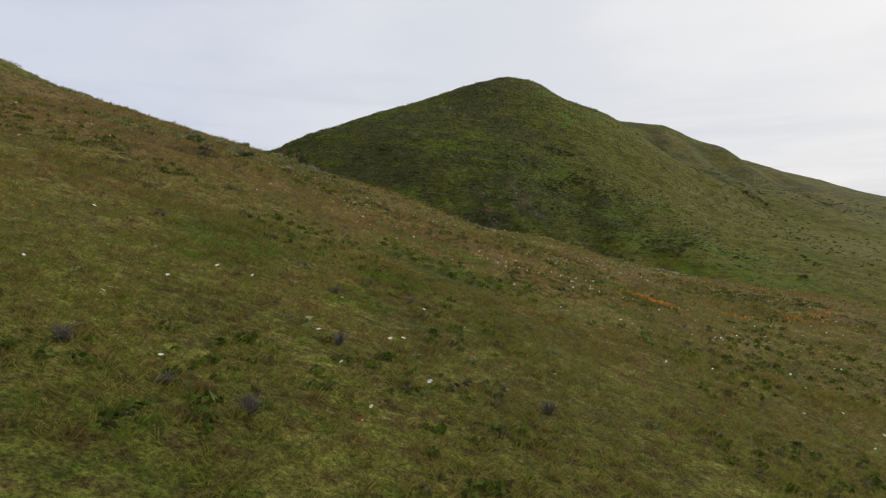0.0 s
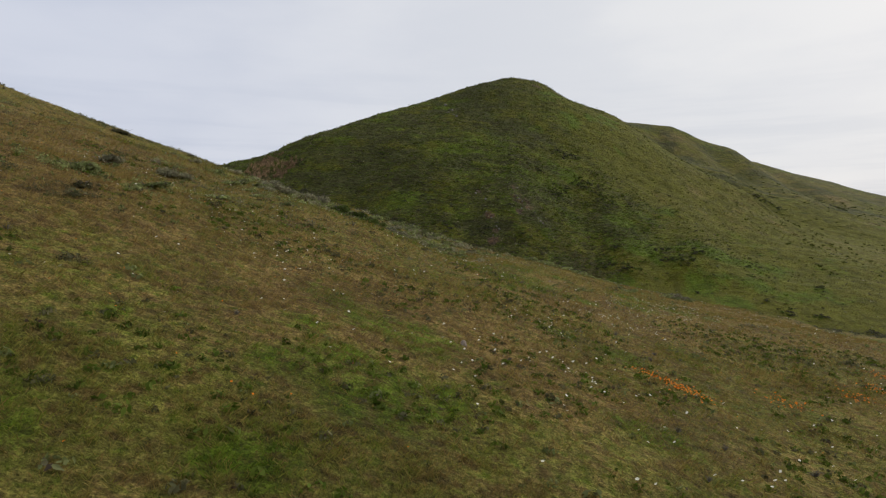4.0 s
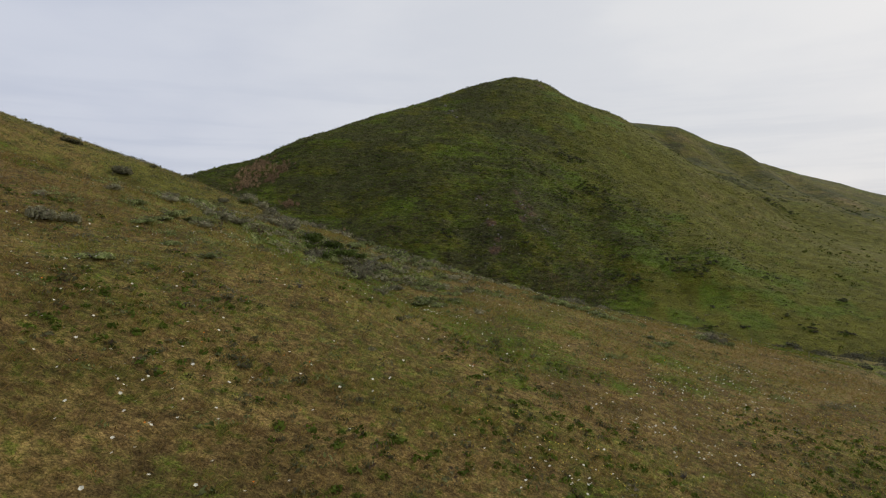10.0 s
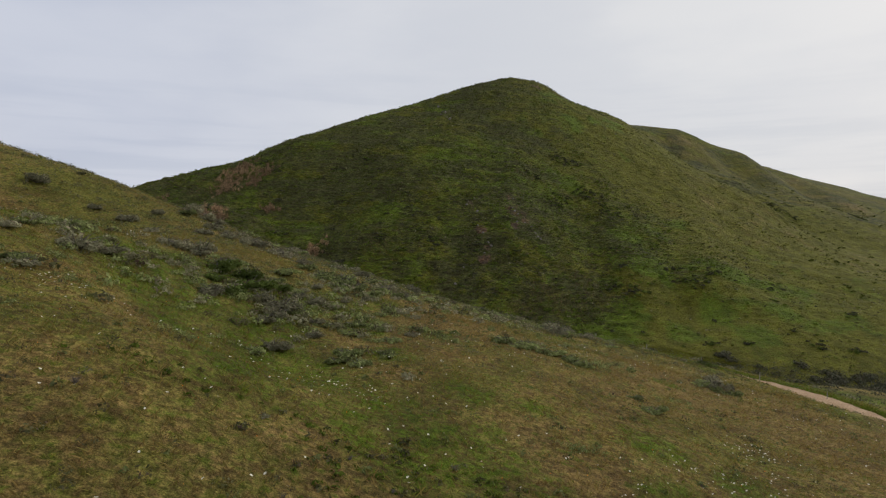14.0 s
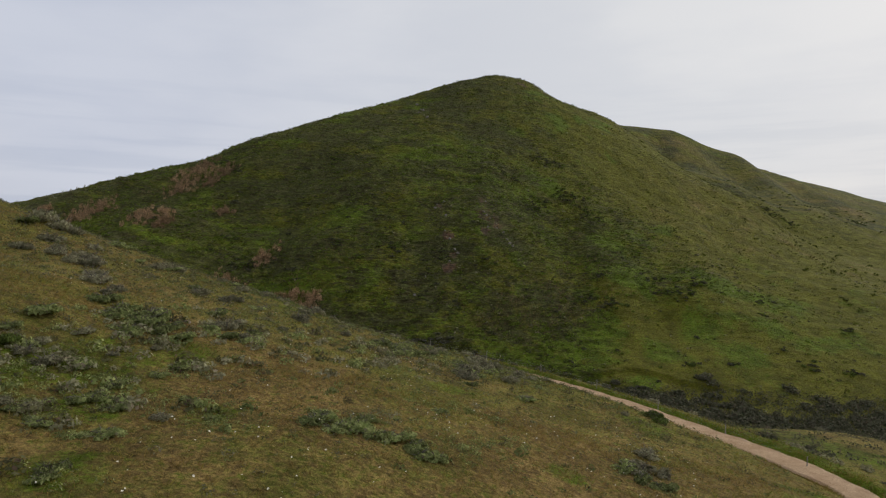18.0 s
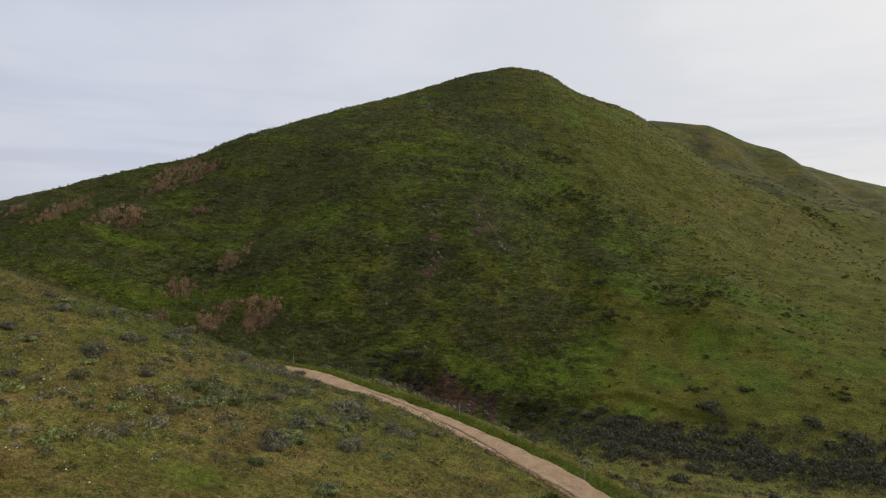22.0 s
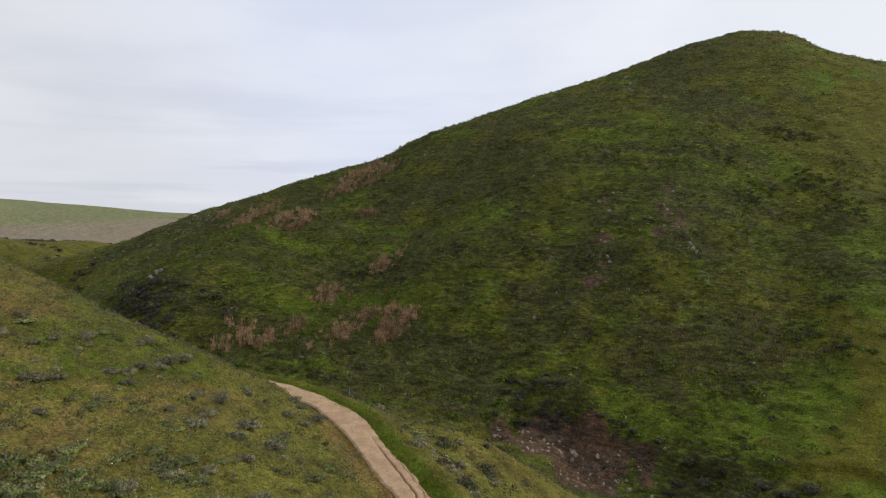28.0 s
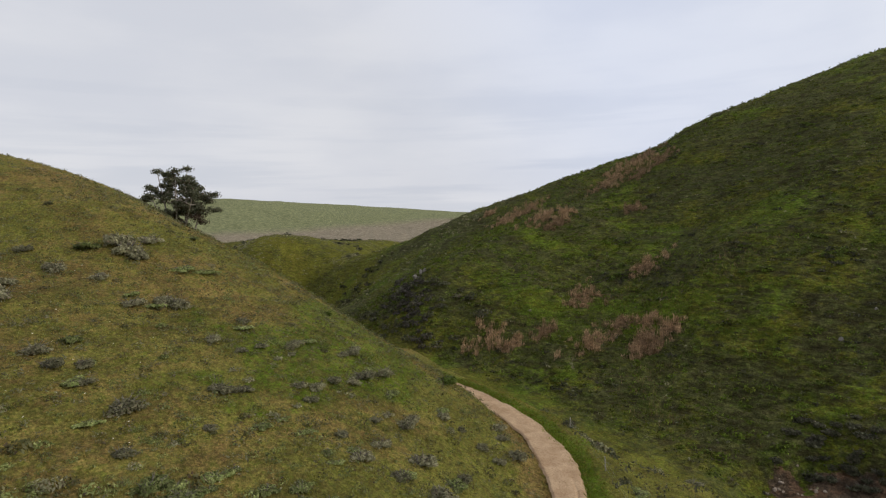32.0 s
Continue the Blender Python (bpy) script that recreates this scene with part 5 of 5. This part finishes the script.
        clumps("belt_scrub", x, y, rng.uniform(0.3, 0.95, m), 60, mat, label, 0.22)
    # low mats of grey-green brush, domes of grey sage and dark dead scrub
    def mats(places, spread, count, size, mat, label, leaf):
        px, py = np.array(places).T
        n = len(px)
        wide = spread * rng.uniform(0.5, 1.5, n)
        x = np.repeat(px, count) + rng.normal(size=n * count) * np.repeat(wide, count)
        y = np.repeat(py, count) + rng.normal(size=n * count) * np.repeat(wide, count) * 0.55
        clumps("brush_mat", x, y, rng.uniform(0.5, 1.2, n * count) * size, 48, mat, label, leaf * 0.68)

    far = [(x, y) for x, y in zip(*sown(150, -48, 30, 62, 150, rng)) if road_distance(np.array([x]), np.array([y]))[2][0] < 0 and fbm(np.array([x]), np.array([y]), 16, 2, 95)[0] + 0.004 * (20 - x) > -0.05]
    mats(BRUSH_MATS + far[::2], 1.0, 12, 0.42, M_GREEN, "low mats of grey-green brush on the grass slope", 0.24)
    mats(SAGE_DOMES + far[1::4], 0.55, 9, 0.48, M_SAGE, "twiggy grey sage domes on the grass slope", 0.20)
    mats(DARK_MATS + far[3::4], 0.6, 8, 0.40, M_DARK, "flat dark dead scrub on the grass slope", 0.22)
    x, y = sown(260, 55, 185, 200, 262, rng)
    clumps("lawn_scrub", x, y, 0.2 + 0.75 * rng.uniform(size=260) ** 2.5, 40, M_CREEK, "small dark bushes dotting the open grass at the hill's foot", 0.2)
    x, y = sown(9000, -28, 36, 7, 60, rng)
    keep = fbm(x, y, 5, 3, 93) > 0.10
    x, y = x[keep], y[keep]
    pick = rng.uniform(size=len(x)) < 0.7
    clumps("slope_herbs", x[pick], y[pick], rng.uniform(0.06, 0.27, pick.sum()), 14, M_HERB, "low leafy dark green herbs between the grass", 0.5)
    clumps("slope_herbs", x[~pick], y[~pick], rng.uniform(0.06, 0.26, (~pick).sum()), 16, M_DARK, "dead dark weeds between the grass", 0.45)
    x, y = sown(1500, -50, 45, 10, 150, rng)
    keep = ~on_road(x, y, 2.5)
    x, y = x[keep], y[keep]
    clumps("slope_herbs", x, y, rng.uniform(0.10, 0.34, len(x)), 16, M_GREEN, "low leafy green herbs in the grass", 0.4)


def build_flowers():
    rng = np.random.default_rng(9)

    def blooms(name, x, y, size, mat, label):
        keep = ~on_road(x, y, 2.2)
        x, y = x[keep], y[keep]
        z = height(x, y) + rng.uniform(0.16, 0.32, len(x))
        n = len(x)
        a = np.linspace(0, 2 * math.pi, 5, endpoint=False)
        s = size * rng.uniform(0.7, 1.3, n)
        t = rng.uniform(-0.6, 0.6, (n, 2))
        rim = np.stack([np.cos(a), np.sin(a)], 1)
        ring = np.stack([x[:, None] + s[:, None] * rim[None, :, 0], y[:, None] + s[:, None] * rim[None, :, 1],
                         z[:, None] + s[:, None] * (0.4 + t[:, :1] * rim[None, :, 0] + t[:, 1:] * rim[None, :, 1])], -1)
        mid = np.stack([x, y, z], 1)[:, None]
        co = np.concatenate([mid, ring], 1).reshape(-1, 3)
        i = np.arange(n)[:, None] * 6
        f = np.concatenate([i + [0, k + 1, (k + 1) % 5 + 1] for k in range(5)], 0)
        tagged(new(name, mesh_from(name, co, f, mat)), label, "flowers", kind="stuff")

    def drift(n, places, spread):
        x, y = [], []
        for px, py in places:
            m = n // len(places)
            x.append(px + rng.normal(size=m) * spread)
            y.append(py + rng.normal(size=m) * spread)
        return np.concatenate(x), np.concatenate(y)

    x, y = sown(2400, -30, 45, 8, 130, rng)
    keep = fbm(x, y, 12, 2, 97) > -0.05
    blooms("white_flowers", x[keep], y[keep], 0.048, M_WHITE, "small white wildflowers in the grass")
    x, y = drift(700, [(17, 58), (22, 61), (25, 66), (14, 50), (-6.5, 41), (-13, 47), (7, 36), (8, 44), (12, 52), (21, 66), (26, 72), (18, 62), (3, 66), (-12, 66), (-20, 52)], 1.6)
    blooms("white_flowers", x, y, 0.044, M_WHITE, "drifts of white wildflowers in the grass")
    x, y = drift(420, [(12.2, 39.0), (12.9, 38.3), (13.6, 37.6), (25, 44), (28, 46), (31, 50), (19, 40)], 0.55)
    blooms("orange_poppies", x, y, 0.044, M_POPPY, "clusters of orange poppies in the grass")
    x, y = sown(520, -25, 45, 8, 75, rng)
    blooms("orange_poppies", x, y, 0.026, M_POPPY, "scattered orange poppies in the grass")
    x, y = drift(500, [(8, 45), (17, 50), (20, 56), (16, 60), (26, 60)], 2.2)
    blooms("yellow_flowers", x, y, 0.024, M_YELLOW, "small yellow flowers in the green patches")


STALKS = [(-22.6, 221.2, 1.6), (-29.9, 224.2, 2), (-24.9, 226.3, 1.7), (-32, 216.9, 3), (-43.4, 214.8, 1.7), (-53.7, 206.4, 3.1), (-47.4, 207.8, 2), (-39.1, 246.9, 3.1), (-81.7, 254.7, 4.6), (-108.7, 276.7, 4.3), (-112.9, 269.6, 4.3), (-85.1, 304.8, 6.7), (-86.3, 314.7, 4.7), (-84.5, 292.5, 4.3), (-62.4, 274, 2.4), (-127.5, 274.4, 2.3), (-19.4, 224.9, 2), (-46.5, 230.9, 3), (-19.6, 220, 1.3), (-21.9, 217.8, 1.3), (-77.6, 260.8, 2.3), (-75.1, 253.6, 2.3), (-76.2, 299, 3.2), (-73.2, 306.3, 2.7)]
WEED_PATCHES = [(-25.9, 232.1, 4.2), (-41.3, 233.7, 4.5), (-16, 211.6, 3.6), (-9.1, 204.5, 3.4), (30.6, 223.9, 5.3), (43.7, 226.1, 5.3), (60.1, 238, 5.7), (65.4, 258.8, 6.5), (53.2, 232.7, 4.3), (1.3, 285, 3.5), (36.6, 233.9, 3.7), (-95, 289.1, 5.4), (-17.5, 245.3, 4.4), (-51.1, 214.9, 2.8), (43.7, 311.2, 4.8), (39.2, 230.4, 4.8), (51.1, 244.7, 4), (66.1, 242.7, 3.9), (25.2, 223.5, 3.5)]


def stalk_blades(base, tall, rng, wide=0.045):
    """Thin upright dead stalks, one at each place."""
    n = len(base)
    tip = base + np.stack([rng.normal(size=n) * 0.14 * tall, rng.normal(size=n) * 0.14 * tall, tall], 1)
    w = rng.normal(size=(n, 3)) * np.array([1, 1, 0])
    w = w / np.linalg.norm(w, axis=1)[:, None] * wide
    co = np.stack([base - w * 0.6, base + w * 0.6, tip + w * 1.2, tip - w * 0.5], 1).reshape(-1, 3)
    i = np.arange(n)[:, None] * 4
    return co, np.concatenate([i + [0, 1, 2], i + [0, 2, 3]], 0)


def build_canes():
    """Dead rust-brown stalks: dense clumps of tufts, and thin weeds between the bushes."""
    rng = np.random.default_rng(15)
    for x, y, r in STALKS:
        clump = tagged(new("stalk_clump"), "clump of dead rust-brown stalks on the hillside", "dry plant", "dead stalk clumps")
        clump.location = (x, y, height_at(x, y))
        tufts = int(9 + 9 * r)
        tx, ty = rng.normal(size=tufts) * 0.60 * r, rng.normal(size=tufts) * 0.80 * r
        px, py = np.repeat(x + tx, 46) + rng.normal(size=tufts * 46) * 0.34, np.repeat(y + ty, 46) + rng.normal(size=tufts * 46) * 0.34
        tall = rng.uniform(0.5, 1.6, tufts * 46) * np.repeat(rng.uniform(0.55, 1.3, tufts), 46)
        base = np.stack([px, py, height(px, py) - 0.15], 1) - np.array(clump.location)
        tagged(part("stalk_growth", mesh_from("stalk_growth", *stalk_blades(base, tall, rng, 0.04), M_CANE), clump), kind="stuff")
    base = []
    for x, y, r in WEED_PATCHES + STALKS:
        n = int(11 * r * r)
        px, py = x + rng.normal(size=n) * 0.75 * r, y + rng.normal(size=n) * 0.75 * r
        base.append(np.stack([px, py, height(px, py) - 0.1], 1))
    base = np.concatenate(base)
    me = mesh_from("hill_weeds", *stalk_blades(base, rng.uniform(0.3, 1.0, len(base)), rng, 0.04), M_WEED)
    tagged(new("hill_weeds", me), "thin dead brown weeds standing between the hill bushes", "dry plant", kind="stuff")


def stone_mesh(seed, mat):
    rng = np.random.default_rng(seed)
    bm = bmesh.new()
    bmesh.ops.create_icosphere(bm, subdivisions=2, radius=1.0)
    cuts = [Vector(v / np.linalg.norm(v)) for v in rng.normal(size=(9, 3))]
    for v in bm.verts:
        for c in cuts:
            over = v.co.dot(c) - 0.72
            if over > 0:
                v.co -= c * over * 0.9
        v.co *= 1 + 0.08 * noise.noise(v.co * 2.1 + Vector((seed, 0, 0)))
    me = bpy.data.meshes.new("stone")
    bm.to_mesh(me)
    bm.free()
    me.materials.append(mat)
    return me


def build_stones():
    rng = np.random.default_rng(33)
    pale, grey = [stone_mesh(k, M_PALE) for k in range(4)], [stone_mesh(10 + k, M_STONE) for k in range(4)]

    def stone(x, y, r, forms, label, group):
        ob = tagged(new("boulder", forms[int(rng.integers(4))]), label, "rock", group)
        ob.matrix_basis = pose(x, y, height_at(x, y) + 0.02 * r, rng.uniform(0, 360), rng.uniform(0, 360), rng.uniform(0, 360)) @ Matrix.Diagonal((r, r * rng.uniform(0.6, 0.9), r * rng.uniform(0.5, 0.8), 1))

    for x, y, r in [(24.6, 206, 0.75), (25.4, 205, 0.6), (25, 203.8, 0.5), (21.5, 201, 0.55), (18, 203, 0.4), (17, 201, 0.45), (15.6, 205, 0.4), (19.5, 205.5, 0.5), (28.5, 202, 0.4), (31, 200.5, 0.45), (27, 200, 0.35), (23, 203, 0.35), (20, 199.5, 0.4), (33, 202, 0.4), (22, 206.5, 0.4), (29.6, 203.6, 0.3), (26.6, 201.6, 0.3)]:
        stone(x, y, r, pale, "pale broken rock lying in the slide scar", "slide rocks")
    for _ in range(110):
        stone(rng.uniform(11, 40), rng.uniform(196, 208), 0.14 + 0.42 * rng.uniform() ** 2.5, pale, "small rubble stone in the slide scar", "slide rubble")
    for x, y, r in [(39.1, 261.1, 0.9), (40.1, 260, 0.7), (38.4, 262.2, 0.7), (31.9, 272.5, 0.8), (31, 273.7, 0.6), (33.1, 271.8, 0.6), (19.1, 256.8, 0.6), (20.8, 252.1, 0.6), (17.5, 261.1, 0.6), (17.5, 269.8, 0.7), (14.5, 278.1, 0.8), (16.6, 279.4, 0.7), (13.7, 274.8, 0.7), (32.1, 282.8, 0.7), (35.2, 267.5, 0.6), (32.1, 265.3, 0.6), (37.4, 265.5, 0.6), (21.8, 250.2, 0.6), (19.2, 247.3, 0.5), (9.1, 231.6, 0.6), (12, 239.1, 0.4)]:
        stone(x, y, r, grey, "grey weathered rock on the steep grass face", "face rocks")
    for x, y, r in [(4, 378.1, 1.26), (6.5, 367.7, 1.05), (0.1, 390.4, 1.12), (1.9, 375.3, 0.91), (5.2, 372, 0.91), (2.6, 383, 0.84)]:
        stone(x, y, r, grey, "dark grey outcrop high on the hill", "outcrop rocks")
    for x, y, r in [(-91.6, 213.5, 1), (-91.2, 216.8, 1.2), (-91.2, 215.5, 0.8), (-91, 214.3, 0.8), (-92.6, 216.4, 1.0), (-94, 213.8, 0.9), (-95.6, 211.6, 0.9), (62, 452, 1.6), (64.5, 451, 1.4), (60, 449.5, 1.2)]:
        stone(x, y, r, grey, "grey rock breaking through the hill grass", "spur rocks")
    for x, y, r in [(3.0, 35.2, 0.22), (-1.5, 101.5, 0.35), (-1.9, 100.8, 0.25)]:
        stone(x, y, r, pale, "tan stone half sunk in the grass", "slope stones")


def build_fence():
    fence = new("fence")
    fence.location = (29, 146, height_at(29, 146))
    tagged(fence, "old wire fence with thin weathered posts beside the track", "fence")
    places = [(6, 165.5), (16.4, 158.2), (25.6, 150.6), (33.2, 142.6), (39.6, 135), (45.2, 127), (49.8, 118.8), (53.6, 110)]
    tops = []
    rng = np.random.default_rng(2)
    for x, y in places:
        z = height_at(x, y)
        lean = rng.normal(size=2) * 0.05
        co, f = tube([(x, y, z - 0.3), (x + lean[0] * 0.5, y + lean[1] * 0.5, z + 0.7), (x + lean[0], y + lean[1], z + 1.3)], [0.055, 0.05, 0.045], 7)
        cap = [(len(co) - 7, len(co) - 7 + k, len(co) - 7 + k + 1) for k in range(1, 6)]
        ob = part("post", mesh_from("post", co - np.array(fence.location), np.concatenate([f, cap]), M_POST), fence)
        tops.append((x + lean[0], y + lean[1], z))
    for h in (0.45, 0.8, 1.15):
        pts = []
        for a, b in zip(tops[:-1], tops[1:]):
            for k in range(6):
                t = k / 6
                pts.append((a[0] + (b[0] - a[0]) * t, a[1] + (b[1] - a[1]) * t, a[2] + (b[2] - a[2]) * t + h - 0.10 * 4 * t * (1 - t)))
        co, f = tube(pts, [0.004] * len(pts), 3)
        part("wire", mesh_from("wire", co - np.array(fence.location), f, M_WIRE), fence, "thin galvanised wire")


def build_tree(x, y, tall):
    """A wide gum tree on several leaning stems, with small separate leaf clumps along its limbs."""
    rng = np.random.default_rng(41)
    z = height_at(x, y)
    tree = tagged(new("tree"), "wide dark gum tree with open clumped crown behind the slope", "tree")
    tree.location = (x, y, z)
    clumps_at, skirts = [], []
    for k, (ex, ey, ez) in enumerate([(-0.32, 0.05, 0.80), (-0.16, -0.12, 0.96), (0.02, 0.10, 0.98), (0.18, -0.05, 0.94), (0.36, 0.06, 0.78), (-0.05, -0.2, 0.72), (0.10, 0.22, 0.70)]):
        end = np.array([ex, ey, ez]) * tall
        fork = end * np.array([0.45, 0.45, 0.50]) + rng.normal(size=3) * 0.4
        part("trunk", mesh_from("trunk", *tube([(0.25 * k - 0.8, 0.1 * k, -0.5), fork * np.array([0.35, 0.35, 0.5]), fork, end], [0.42, 0.34, 0.24, 0.06], 8), M_BARK, True), tree, "pale peeling bark")
        for _ in range(7):
            t = rng.uniform(0.25, 0.95)
            start = fork * (1 - t) + end * t
            tip = start + np.array([rng.normal() * 0.11, rng.normal() * 0.11, rng.uniform(-0.02, 0.13)]) * tall
            part("limb", mesh_from("limb", *tube([start, (start + tip) / 2 + rng.normal(size=3) * 0.25, tip], [0.12, 0.08, 0.03], 5), M_BARK, True), tree)
            clumps_at += [tip, (start + 2 * tip) / 3 + rng.normal(size=3) * 0.5]
        clumps_at.append(end)
        skirts += [fork * rng.uniform(0.7, 1.3) + rng.normal(size=3) * np.array([1.8, 1.8, 1.2]) for _ in range(5)]
    # a low branch that hangs out to one side
    low = np.array([0.36, 0.0, 0.34]) * tall
    part("limb", mesh_from("limb", *tube([(0.4, 0, tall * 0.10), low * np.array([0.6, 1, 0.6]), low], [0.2, 0.12, 0.04], 5), M_BARK, True), tree)
    clumps_at += [low, low * np.array([0.85, 1, 0.9]), low * np.array([0.7, 1, 0.55]), low + np.array([0.3, 0, 1.6])]
    for name, mat, places, size, label in (("crown", M_GUM, clumps_at, 1.45, "dark grey-green clumps of narrow leaves"), ("inner_crown", M_GUM_SHADE, skirts, 1.9, "brown inner foliage with shade painted into its colour")):
        pos, way = [], []
        for t in places:
            d = rng.normal(size=(150, 3))
            d /= np.linalg.norm(d, axis=1)[:, None]
            pos.append(t + d * size * rng.uniform(0.6, 1.25) * rng.uniform(0.25, 1.0, (150, 1)) * np.array([1.25, 1.25, 0.6]))
            way.append(d)
        part(name, leaf_mesh(name, leaf_cards(np.concatenate(pos), np.concatenate(way), 0.34, rng, 0.2), mat), tree, label)


def build_dead_weeds():
    """Small skeletons of dead weeds with pale bent twigs."""
    rng = np.random.default_rng(51)
    forms = []
    for _ in range(3):
        sticks = []
        for _ in range(44):
            a, r = rng.uniform(0, 2 * math.pi), rng.uniform(0.3, 1.0)
            end = np.array([math.cos(a) * r, math.sin(a) * r, rng.uniform(0.25, 0.9)])
            sticks.append(tube([(0, 0, -0.1), end * np.array([0.5, 0.5, 0.75]) + rng.normal(size=3) * 0.1, end], [0.03, 0.02, 0.008], 3))
        forms.append(mesh_from("twigs", *joined(sticks), M_WOOD))
    spots_at = [(-2.3, 13.8), (-2.9, 9.3), (-4.2, 9.4), (-5.9, 9.6)] + [(rng.uniform(-14, 20), rng.uniform(12, 60)) for _ in range(30)]
    for x, y in spots_at:
        r = rng.uniform(0.16, 0.34)
        ob = tagged(new("dead_weed", forms[int(rng.integers(3))]), "small dead weed of pale grey twigs in the grass", "dead weed", "dead weeds in the grass")
        ob.matrix_basis = pose(x, y, height_at(x, y) + 0.03, rng.uniform(-12, 12), rng.uniform(-12, 12), rng.uniform(0, 360)) @ Matrix.Diagonal((r, r, r, 1))


build_dead_weeds()
build_all_grass()
build_scrub()
build_flowers()
build_canes()
build_stones()
build_fence()
build_tree(-106.5, 154.5, 26.0)
